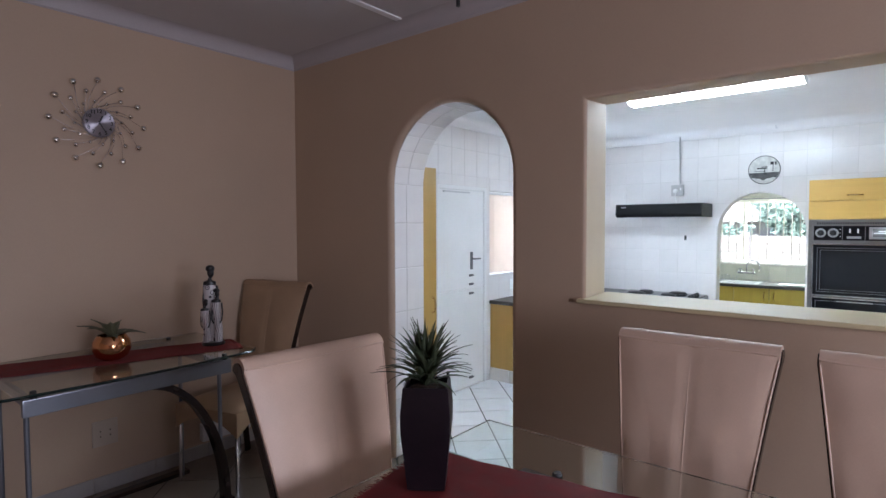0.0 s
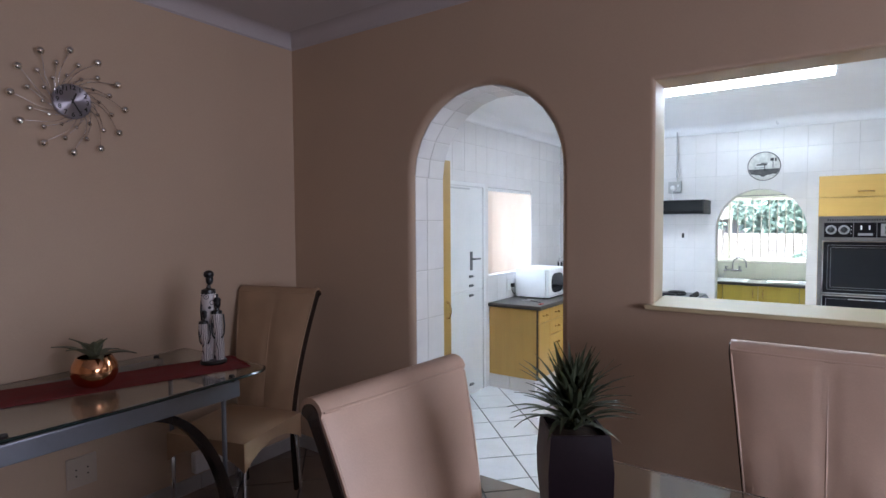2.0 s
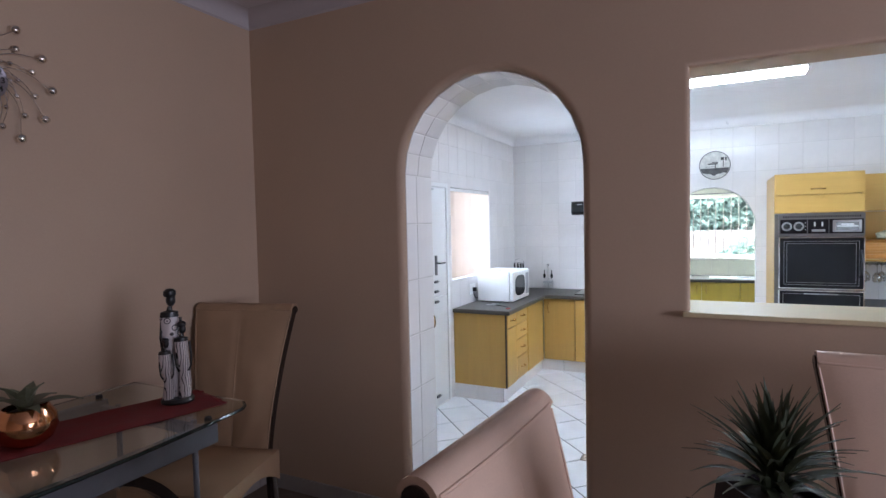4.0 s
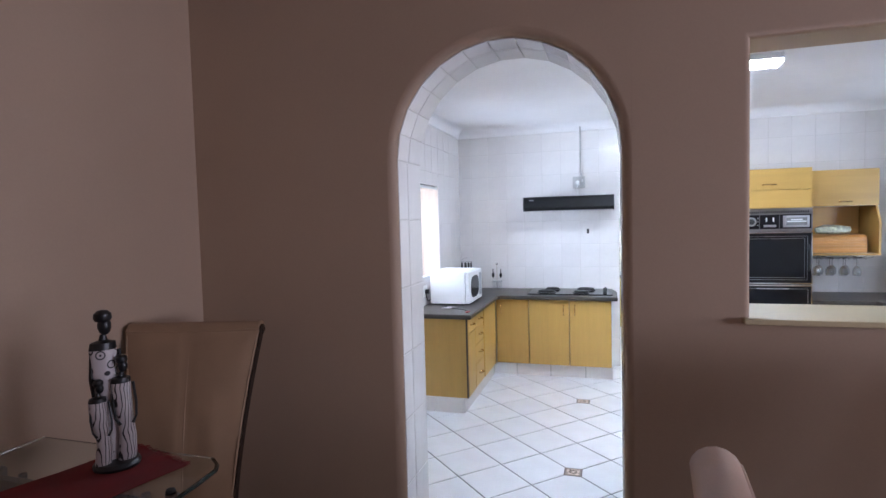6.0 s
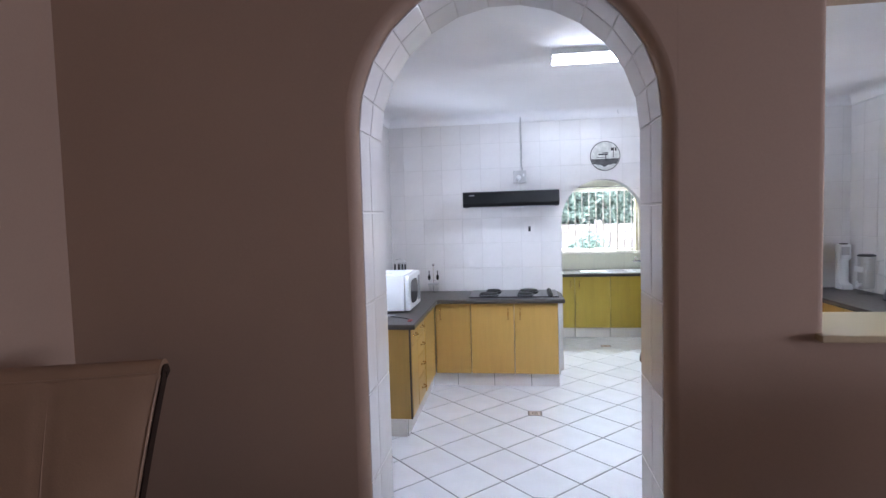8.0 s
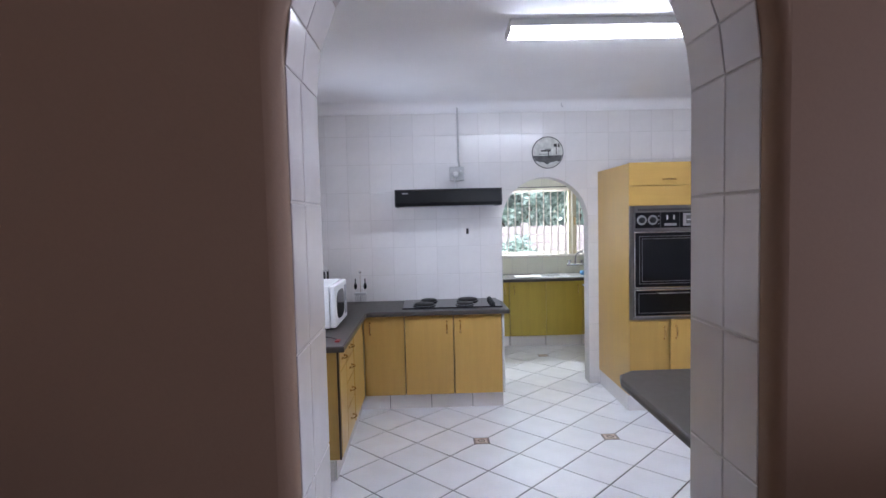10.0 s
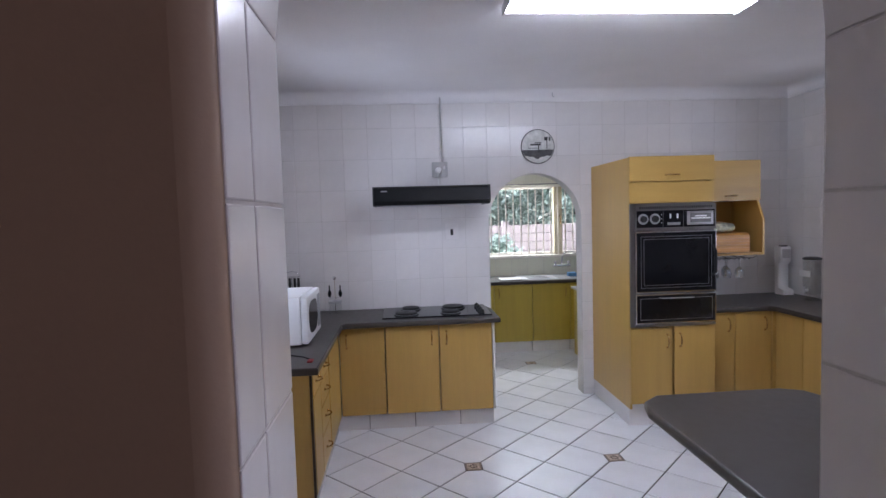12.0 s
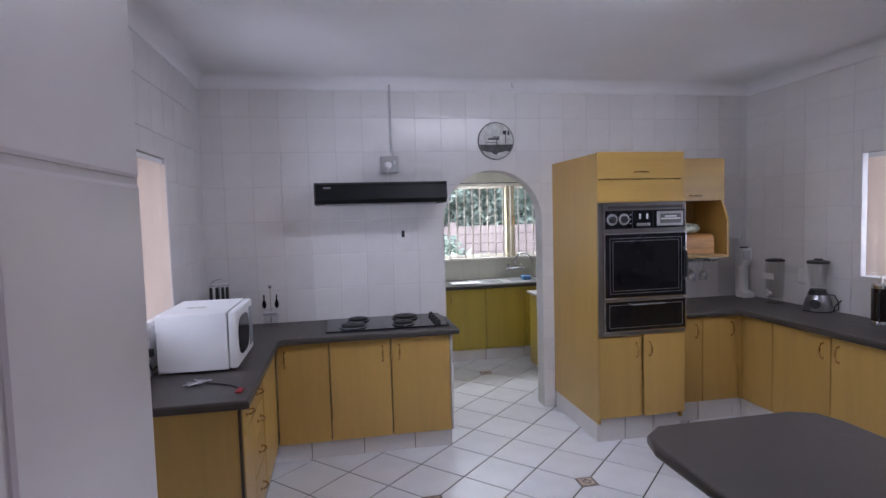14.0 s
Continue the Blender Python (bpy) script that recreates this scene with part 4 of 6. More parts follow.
# tall cupboard
root = thing("tall_cupboard", (-3.05, 2.95, 0), "tall yellow laminate broom cupboard with a brass pull", "cupboard")
part("body", bx(KL + 0.006, -2.735, PB + 0.006, 3.15, 0.10, 2.10, 0.002), YELLOW, root)
d = part("door", bx(-2.734, -2.715, PB + 0.008, 3.148, 0.105, 2.10, 0.003), YELLOW, root)
part("handle", bow_handle(bmesh.new(), (-2.715, 3.10, 1.08), (0, 0, 1), (1, 0, 0), 0.11), BRASS, d, "aged brass pull")
part("plinth", bx(KL + 0.006, -2.76, PB + 0.006, 3.14, 0, 0.10), TILE_W, root)

# ---- kitchen: fittings on the walls ----
hood = thing("cooker_hood", (-2.1, 6.45, 1.76), "slim black cooker hood above the hob", "cooker hood")
bm = bmesh.new()
prism(bm, [(6.27, 1.905), (6.25, 1.79), (6.29, 1.762), (KY - 0.006, 1.762), (KY - 0.006, 1.905)], "x", -2.565, -1.645)
part("body", bm, HOOD_BLACK, hood)
for a, b in ((-2.575, -2.565), (-1.645, -1.635)):
    bm = bmesh.new()
    prism(bm, [(6.262, 1.908), (6.244, 1.788), (6.285, 1.757), (KY - 0.006, 1.757), (KY - 0.006, 1.908)], "x", a, b)
    part("end_cap", bm, BLACK_MATT, hood)
part("front_rail", bx(-2.563, -1.647, 6.246, 6.262, 1.897, 1.907, 0.003), BLACK_MATT, hood)
part("badge", bx(-2.51, -2.46, 6.253, 6.262, 1.868, 1.876), STEEL, hood)
part("filter", bx(-2.5, -1.7, 6.33, 6.62, 1.754, 1.760), STEEL, hood)

sw = thing("wall_socket", (-2.01, KY - 0.01, 2.01), "white surface-mounted socket outlet with a plug above the hood", "socket")
part("box", bx(-2.075, -1.94, KY - 0.045, KY - 0.006, 2.005, 2.135, 0.006), PIPE, sw)
bm = bmesh.new()
lathe(bm, (0, 0, 0), [(0, 0), (0.028, 0), (0.026, 0.030), (0.018, 0.036), (0, 0.036)], 20)
bmesh.ops.transform(bm, matrix=pose(-2.02, KY - 0.045, 2.062, 90, 0, 0), verts=bm.verts[:])
part("plug", bm, WHITE, sw)
part("rocker", bx(-1.975, -1.962, KY - 0.050, KY - 0.045, 2.07, 2.10, 0.002), WHITE, sw)
bm = bmesh.new()
tube(bm, [(-2.02, KY - 0.06, 2.04), (-2.03, KY - 0.05, 2.0), (-2.02, KY - 0.03, 1.93), (-2.02, KY - 0.03, 1.90)], 0.004, 6)
part("plug_cable", bm, WHITE, sw)
bm = bmesh.new()
tube(bm, [(-1.99, KY - 0.016, 2.715), (-1.99, KY - 0.016, 2.20), (-1.985, KY - 0.018, 2.17), (-1.98, KY - 0.024, 2.136)], 0.008, 10)
cond = solo("conduit_pipe", bm, PIPE, "grey white conduit pipe from the ceiling to the socket", "pipe")
iso = thing("hob_isolator_switch", (-1.915, KY - 0.01, 1.42), "flush white isolator plate with a black rocker", "switch")
part("plate", bx(-1.975, -1.86, KY - 0.013, KY - 0.005, 1.455, 1.60, 0.002), TILE_W, iso)
part("rocker", bx(-1.928, -1.904, KY - 0.019, KY - 0.0135, 1.495, 1.548, 0.003), BLACK_MATT, iso)
bm = bmesh.new()
lathe(bm, (0, 0, 0), [(0, 0), (0.146, 0), (0.148, 0.004), (0.148, 0.010), (0.144, 0.013), (0, 0.013)], 48)
bmesh.ops.transform(bm, matrix=pose(-1.133, KY - 0.006, 2.253, 90, 0, 0), verts=bm.verts[:])
plate = thing("round_wall_picture", (-1.133, KY - 0.012, 2.105), "round black and white landscape picture above the arch", "picture")
part("disc", bm, material("aged white print", (0.60, 0.60, 0.57), 0.45, vary=0.35, scale=14, fine=60, bump=0.02), plate)
bm = bmesh.new()
poly = [(-1.133 + 0.142 * math.cos(a), 2.253 + 0.142 * math.sin(a)) for a in [radians(192 + 156 * k / 20) for k in range(21)]]
lower = [(x, max(z, 2.158 + 0.012 * math.sin(40 * x) + 0.006 * math.sin(95 * x))) for x, z in poly]
prism(bm, [(poly[0][0], poly[0][1])] + [(x, z) for x, z in lower[1:-1]] + [(poly[-1][0], poly[-1][1])], "y", KY - 0.0215, KY - 0.019)
part("dark_shore", bm, GREY_PRINT, plate, smooth=False)
bm = bmesh.new()
for a, b, c, d in ((-1.20, -1.105, 2.262, 2.276), (-1.16, -1.10, 2.280, 2.288), (-1.13, -1.122, 2.20, 2.262), (-1.055, -1.048, 2.235, 2.305), (-1.075, -1.045, 2.305, 2.335), (-1.035, -1.02, 2.30, 2.335), (-1.22, -1.13, 2.236, 2.241)):
    box(bm, a, b, KY - 0.0215, KY - 0.019, c, d)
part("dark_marks", bm, BLACK_MATT, plate, smooth=False)
bm = bmesh.new()
lathe(bm, (0, 0, 0), [(0.144, 0.002), (0.151, 0.002), (0.152, 0.010), (0.149, 0.0155), (0.1445, 0.0150), (0.144, 0.002)], 48)
bmesh.ops.transform(bm, matrix=pose(-1.133, KY - 0.006, 2.253, 90, 0, 0), verts=bm.verts[:])
part("rim", bm, GREY_PRINT, plate, "dark worn rim")
bm = bmesh.new()
tube(bm, [(-1.02, KY - 0.11, 2.70), (-1.02, KY - 0.11, 2.672), (-1.012, KY - 0.11, 2.664), (-1.004, KY - 0.11, 2.672)], 0.0035, 6)
solo("ceiling_hook", bm, STEEL, "small steel hook in the cornice", "hook")

lamp = thing("fluorescent_light", (-1.19, 4.63, 2.66), "lit fluorescent batten light with a white diffuser on the ceiling", "ceiling light")
part("body", bx(-1.80, -0.57, 4.535, 4.725, 2.70, KC, 0.004), WHITE, lamp)
part("diffuser", bx(-1.795, -0.575, 4.56, 4.70, 2.676, 2.699, 0.009, 3), TUBE, lamp, "glowing white diffuser")
for a, b in ((-1.806, -1.796), (-0.574, -0.564)):
    part("end_cap", bx(a, b, 4.533, 4.727, 2.672, 2.72, 0.003), WHITE, lamp)

# ---- kitchen: things on the worktops ----
CTZ = 0.868
mw = thing("microwave_oven", (-3.17, 5.66, CTZ), "white microwave oven with a dark rounded window", "microwave")
MX0, MX1, MY0, MY1, MZ0, MZ1 = -3.355, -3.005, 5.36, 5.88, CTZ + 0.012, 1.185
part("case", bx(MX0, MX1, MY0, MY1, MZ0, MZ1, 0.010, 3), WHITE, mw)
d = part("door", bx(MX1 + 0.003, MX1 + 0.045, MY0 + 0.002, MY1 - 0.002, MZ0 + 0.003, MZ1 - 0.003, 0.018, 4), WHITE, mw)
bm = bmesh.new()
w0, w1, yc, zc = MY0 + 0.055, MY0 + 0.37, 0, (MZ0 + MZ1) / 2
pts = []
for k in range(40):
    a = 2 * math.pi * k / 40
    ca, sa = math.cos(a), math.sin(a)
    pts.append(((w0 + w1) / 2 + (w1 - w0) / 2 * math.copysign(abs(ca) ** 0.6, ca), zc + 0.105 * math.copysign(abs(sa) ** 0.7, sa)))
prism(bm, pts, "x", MX1 + 0.044, MX1 + 0.048)
part("window", bm, BLACK_GLASS, d)
part("control_strip", bx(MX1 + 0.044, MX1 + 0.048, MY1 - 0.125, MY1 - 0.03, MZ0 + 0.04, MZ1 - 0.04, 0.003), material("grey keypad", (0.30, 0.31, 0.33), 0.4), d)
bm = bmesh.new()
for k in range(3):
    box(bm, MX0 + 0.10, MX0 + 0.20, MY0 + 0.20 + 0.018 * k, MY0 + 0.208 + 0.018 * k, MZ1, MZ1 + 0.0008)
part("top_print", bm, material("pale print", (0.55, 0.55, 0.50), 0.5), mw, smooth=False)
for x in (MX0 + 0.04, MX1 - 0.04):
    for y in (MY0 + 0.05, MY1 - 0.05):
        bm = bmesh.new()
        lathe(bm, (x, y, CTZ), [(0, 0), (0.014, 0), (0.014, 0.014), (0, 0.014)], 10)
        part("foot", bm, BLACK_MATT, mw)
bm = bmesh.new()
tube(bm, [(MX0, 5.42, 0.93), (MX0 - 0.03, 5.40, 0.90), (KL + 0.03, 5.36, 0.905), (KL + 0.022, 5.34, 0.95), (KL + 0.02, 5.34, 1.0)], 0.004, 6)
part("power_cord", bm, BLACK_MATT, mw)
sk = thing("wall_socket", (KL + 0.01, 5.33, 0.96), "white double wall socket with a black plug", "socket")
part("plate", bx(KL + 0.005, KL + 0.014, 5.25, 5.40, 0.95, 1.06, 0.003), WHITE, sk)
part("plug", bx(KL + 0.014, KL + 0.045, 5.32, 5.36, 0.98, 1.02, 0.006), BLACK_MATT, sk)

bm = bmesh.new()
for k, (a, l) in enumerate(((158, 0.075), (182, 0.065), (204, 0.08), (228, 0.07), (132, 0.06), (15, 0.05))):
    c = Vector((-3.10, 5.17, CTZ + 0.004 + 0.002 * k))
    d = Vector((math.cos(radians(a)), math.sin(radians(a)), 0))
    tube(bm, [c, c + d * l * 0.5, c + d * l], 0.0028, 6, radii=[0.009, 0.004, 0.003])
tube(bm, [(-3.10 + 0.018 * math.cos(a), 5.17 + 0.018 * math.sin(a), CTZ + 0.012) for a in [2 * math.pi * k / 14 for k in range(14)]], 0.0015, 6, closed=True)
keys = thing("key_bunch", (-3.10, 5.17, CTZ), "bunch of steel keys with a red tag on the worktop", "keys")
part("keys", bm, STEEL, keys)
bm = bmesh.new()
tube(bm, [(-3.08, 5.17, CTZ + 0.004), (-3.02, 5.14, CTZ + 0.004), (-2.95, 5.10, CTZ + 0.003), (-2.89, 5.03, CTZ + 0.003)], 0.004, 6)
part("cord", bm, BLACK_MATT, keys)
part("tag", bx(-2.905, -2.875, 4.97, 5.03, CTZ, CTZ + 0.008, 0.003), REDP, keys, "red plastic tag")

hob = thing("electric_hob", (-2.1, 6.4, CTZ), "black four-plate electric hob set into the worktop", "hob")
part("glass_top", bx(-2.53, -1.66, 6.165, 6.645, CTZ, CTZ + 0.012, 0.004), BLACK_GLASS, hob)
for x, y, r in ((-2.34, 6.29, 0.088), (-2.30, 6.52, 0.072), (-1.98, 6.29, 0.072), (-1.94, 6.52, 0.090)):
    bm = bmesh.new()
    lathe(bm, (x, y, CTZ + 0.012), [(0, 0), (r + 0.012, 0), (r + 0.012, 0.004), (r, 0.005), (r, 0.017), (r - 0.006, 0.021), (r * 0.25, 0.021), (r * 0.22, 0.018), (0, 0.018)], 32)
    part("hot_plate", bm, material("cast iron plate", (0.010, 0.010, 0.010), 0.5, spec=0.3) if x == -2.34 else bpy.data.materials["cast iron plate"], hob)
    bm = bmesh.new()
    tube(bm, [(x + (r + 0.008) * math.cos(a), y + (r + 0.008) * math.sin(a), CTZ + 0.016) for a in [2 * math.pi * k / 30 for k in range(30)]], 0.004, 6, closed=True)
    part("trim_ring", bm, IRON, hob)
for k in range(4):
    bm = bmesh.new()
    lathe(bm, (-1.735, 6.23 + 0.10 * k, CTZ + 0.012), [(0, 0), (0.022, 0), (0.020, 0.022), (0.012, 0.026), (0, 0.026)], 16)
    box(bm, -1.740, -1.730, 6.212 + 0.10 * k, 6.248 + 0.10 * k, CTZ + 0.034, CTZ + 0.044, 0.002)
    part("knob", bm, BLACK_MATT, hob)

# utensil stand behind the microwave
us = thing("utensil_stand", (-3.28, 6.50, CTZ), "steel stand with black handled utensils in the corner", "utensil stand")
bm = bmesh.new()
lathe(bm, (-3.28, 6.50, CTZ), [(0, 0), (0.055, 0), (0.055, 0.008), (0.008, 0.014), (0.005, 0.02), (0.005, 0.33)], 20)
tube(bm, [(-3.35, 6.50, CTZ + 0.33), (-3.21, 6.50, CTZ + 0.33)], 0.003, 6)
tube(bm, [(-3.34 + 0.06 * (1 - math.cos(a)), 6.50, CTZ + 0.33 + 0.045 * math.sin(a)) for a in [math.pi * k / 10 for k in range(11)]], 0.003, 6)
part("stand", bm, CHROME, us)
for x in (-3.335, -3.295, -3.255, -3.225):
    bm = bmesh.new()
    tube(bm, [(x, 6.49, CTZ + 0.32), (x, 6.49, CTZ + 0.23), (x, 6.49, CTZ + 0.06)], 0.011, 8, radii=[0.010, 0.012, 0.004])
    part("utensil", bm, BLACK_MATT, us)
# oil and vinegar set
ov = thing("cruet_stand", (-2.94, 6.57, CTZ), "wire cruet stand with two small bottles and a square jar", "cruet stand")
bm = bmesh.new()
tube(bm, [(-2.94, 6.57, CTZ + 0.004), (-2.94, 6.57, CTZ + 0.285)], 0.003, 6)
ball(bm, (-2.94, 6.57, CTZ + 0.298), 0.015, 12)
for x in (-2.985, -2.895):
    tube(bm, [(-2.94, 6.57, CTZ + 0.13), (x, 6.57, CTZ + 0.13), (x, 6.57, CTZ + 0.24)], 0.0025, 6)
part("wire_frame", bm, CHROME, ov)
for x in (-2.985, -2.895):
    bm = bmesh.new()
    lathe(bm, (x, 6.57, CTZ + 0.135), [(0, 0), (0.010, 0.004), (0.017, 0.030), (0.010, 0.055), (0.005, 0.062), (0.006, 0.10), (0, 0.102)], 12)
    part("bottle", bm, BLACK_GLASS, ov)
j = part("jar", bx(-2.99, -2.89, 6.53, 6.62, CTZ, CTZ + 0.085, 0.006), GLASS_C, ov, "square glass jar")
part("lid", bx(-2.992, -2.888, 6.528, 6.622, CTZ + 0.085, CTZ + 0.105, 0.004), STEEL, j)

# soda maker, drinks dispenser, blender, steel jug
sm = thing("soda_maker", (1.10, 6.56, CTZ), "tall off-white drinks machine in the worktop corner", "drinks machine")
bm = bmesh.new()
prism(bm, [(6.52, CTZ), (6.63, CTZ), (6.64, CTZ + 0.42), (6.62, CTZ + 0.435), (6.56, CTZ + 0.43), (6.555, CTZ + 0.30), (6.595, CTZ + 0.27), (6.59, CTZ + 0.06), (6.52, CTZ + 0.04)], "x", 1.03, 1.13)
part("body", bm, WHITE, sm)
part("cap", bx(1.05, 1.11, 6.575, 6.615, CTZ + 0.430, CTZ + 0.442, 0.004), BLACK_MATT, sm)
part("panel", bx(1.045, 1.115, 6.551, 6.559, CTZ + 0.33, CTZ + 0.41, 0.003), PIPE, sm)
dd = thing("drinks_dispenser", (1.08, 6.24, CTZ), "clear plastic drinks dispenser with a white tap", "drinks dispenser")
bm = bmesh.new()
lathe(bm, (1.08, 6.24, CTZ + 0.05), [(0.062, 0), (0.066, 0.03), (0.068, 0.29), (0.066, 0.29), (0.064, 0.03), (0.060, 0.002), (0, 0.002)], 28)
part("jar", bm, GLASS_C, dd)
bm = bmesh.new()
lathe(bm, (1.08, 6.24, CTZ + 0.342), [(0.070, 0), (0.071, 0.012), (0.05, 0.020), (0, 0.020)], 28)
part("lid", bm, BLACK_MATT, dd)
bm = bmesh.new()
lathe(bm, (1.08, 6.24, CTZ), [(0, 0), (0.066, 0), (0.060, 0.02), (0.052, 0.048), (0, 0.048)], 28)
part("foot", bm, GLASS_C, dd)
bm = bmesh.new()
tube(bm, [(1.02, 6.22, CTZ + 0.085), (0.985, 6.21, CTZ + 0.085)], 0.014, 10)
tube(bm, [(0.985, 6.21, CTZ + 0.12), (0.985, 6.21, CTZ + 0.065)], 0.010, 10)
part("tap", bm, WHITE, dd, "white plastic tap with a dark end")
part("label_band", bx(1.012, 1.016, 6.18, 6.30, CTZ + 0.20, CTZ + 0.25, 0.001), WHITE, dd)
bl = thing("blender", (1.085, 5.835, CTZ), "steel and black blender with a glass jug", "blender")
bm = bmesh.new()
lathe(bm, (1.085, 5.835, CTZ), [(0, 0.008), (0.092, 0.008), (0.094, 0.03), (0.080, 0.09), (0.062, 0.125), (0, 0.125)], 32)
part("base", bm, material("dark brushed steel", (0.30, 0.30, 0.31), 0.36, 1.0, vary=0.1), bl)
bm = bmesh.new()
lathe(bm, (1.085, 5.835, CTZ), [(0, 0), (0.095, 0), (0.095, 0.008), (0, 0.008)], 32)
part("foot_ring", bm, BLACK_MATT, bl)
bm = bmesh.new()
lathe(bm, (1.085, 5.835, CTZ), [(0.063, 0.125), (0.064, 0.128), (0.050, 0.165), (0.046, 0.165), (0, 0.165)], 32)
part("collar", bm, BLACK_MATT, bl)
bm = bmesh.new()
lathe(bm, (0, 0, 0), [(0, 0), (0.036, 0), (0.034, 0.014), (0, 0.018)], 24)
bmesh.ops.transform(bm, matrix=pose(1.005, 5.780, CTZ + 0.062, 90, 0, -48) @ pose(0, 0, -0.01), verts=bm.verts[:])
part("dial", bm, BLACK_MATT, bl)
bm = bmesh.new()
lathe(bm, (1.085, 5.835, CTZ + 0.166), [(0.046, 0), (0.050, 0.02), (0.070, 0.19), (0.067, 0.19), (0.047, 0.02), (0, 0.01)], 28)
tube(bm, [(1.01, 5.885, CTZ + 0.335), (0.975, 5.91, CTZ + 0.325), (0.970, 5.913, CTZ + 0.22), (1.022, 5.875, CTZ + 0.20)], 0.009, 8)
part("jug", bm, GLASS_C, bl)
bm = bmesh.new()
lathe(bm, (1.085, 5.835, CTZ + 0.357), [(0, 0), (0.073, 0), (0.074, 0.018), (0.05, 0.024), (0.03, 0.024), (0.028, 0.036), (0, 0.036)], 28)
part("lid", bm, BLACK_MATT, bl)
bm = bmesh.new()
tube(bm, [(1.15, 5.82, CTZ + 0.12), (1.175, 5.78, CTZ + 0.12), (1.178, 5.75, CTZ + 0.07), (1.15, 5.72, CTZ + 0.02), (1.14, 5.75, CTZ + 0.01), (1.17, 5.77, CTZ + 0.04), (1.185, 5.73, CTZ + 0.09)], 0.004, 6)
part("power_cord", bm, BLACK_MATT, bl)
jg = thing("coffee_plunger", (1.03, 5.30, CTZ), "steel and dark glass coffee plunger at the window", "coffee plunger")
bm = bmesh.new()
lathe(bm, (1.03, 5.30, CTZ + 0.02), [(0, 0), (0.050, 0), (0.050, 0.24), (0.048, 0.24), (0.048, 0.004), (0, 0.004)], 28)
part("beaker", bm, material("dark coffee glass", (0.03, 0.022, 0.018), 0.08), jg)
bm = bmesh.new()
lathe(bm, (1.03, 5.30, CTZ), [(0, 0), (0.056, 0), (0.056, 0.012), (0.053, 0.03), (0, 0.03)], 28)
lathe(bm, (1.03, 5.30, CTZ + 0.262), [(0.053, -0.02), (0.054, 0), (0.045, 0.014), (0.01, 0.02), (0.004, 0.06), (0, 0.06)], 28)
for a in (30, 120, 210, 300):
    x, y = 1.03 + 0.052 * math.cos(radians(a)), 5.30 + 0.052 * math.sin(radians(a))
    tube(bm, [(x, y, CTZ + 0.02), (x, y, CTZ + 0.25)], 0.003, 6)
part("frame", bm, CHROME, jg)
bm = bmesh.new()
tube(bm, [(0.985, 5.275, CTZ + 0.23), (0.95, 5.25, CTZ + 0.22), (0.945, 5.248, CTZ + 0.10), (0.983, 5.272, CTZ + 0.06)], 0.008, 8)
part("handle", bm, BLACK_MATT, jg)

# ---- scullery ----
SF = 8.27
x = -2.55
for k, (w, h) in enumerate(((0.42, "r"), (0.42, "l"), (0.42, "r"), (0.46, "l"), (0.46, "r"), (0.40, "l"))):
    cabinet("sink_cabinet", "y", SF, -1, x, x + w - 0.004, 0.55, CB, CT, [(x, x + w - 0.004, CB, CT, h)], "mustard laminate cabinet under the scullery sinks", "scullery cabinets", kick=TILE_W, back_mat=MUSTARD)
    x += w
wt = thing("sink_worktop", (-1.3, 8.5, 0.827), "dark worktop with inset steel sinks", "worktop")
bm = bx(-2.6, 0.45, SF - 0.035, SY - 0.006, 0.827, 0.866, 0.008, 3)
part("top", bm, STONE, wt)


def sink(x0, bowl, label):
    """Steel sink with drainer: x0 its middle."""
    s = thing("steel_sink", (x0, 8.52, 0.866), label, "sink")
    part("rim", bx(x0 - 0.42, x0 + 0.42, 8.31, 8.74, 0.8665, 0.872, 0.002), STEEL, s)
    bm = bmesh.new()
    for k in range(6):
        box(bm, x0 - bowl * 0.40, x0 - bowl * 0.06, 8.37 + 0.055 * k, 8.385 + 0.055 * k, 0.872, 0.876, 0.002)
    part("drainer_ribs", bm, STEEL, s)
    c = x0 + bowl * 0.20
    # flat plate, no recess: the bowl's inner shade is put into a darker steel
    bm = bmesh.new()
    box(bm, c - 0.16, c + 0.16, 8.36, 8.66, 0.8722, 0.8735, 0.001)
    part("bowl", bm, material("shaded steel bowl", (0.30, 0.30, 0.31), 0.4, 1.0), s)
    t = part("mixer_tap", tap_mesh(c, 8.78), CHROME, s, "chrome swan-neck mixer tap")
    return s


def tap_mesh(x, y):
    bm = bmesh.new()
    z = 0.985
    tube(bm, [(x - 0.08, y + 0.06, z), (x - 0.08, y, z), (x + 0.08, y, z), (x + 0.08, y + 0.06, z)], 0.014, 10)
    for s in (-1, 1):
        lathe(bm, (x + s * 0.085, y - 0.005, z + 0.012), [(0, 0), (0.010, 0), (0.012, 0.02), (0.024, 0.028), (0.024, 0.045), (0, 0.05)], 10)
        ball(bm, (x + s * 0.10, y - 0.01, z), 0.020, 10)
    tube(bm, [(x, y, z), (x, y - 0.01, z + 0.09)] + [(x + 0.10 * (1 - math.cos(a)) * 0.9, y - 0.01 - 0.05 * (1 - math.cos(a)), z + 0.09 + 0.09 * math.sin(a)) for a in [math.pi * k / 10 for k in range(1, 11)]] + [(x + 0.18, y - 0.11, z + 0.05)], 0.010, 10)
    return bm


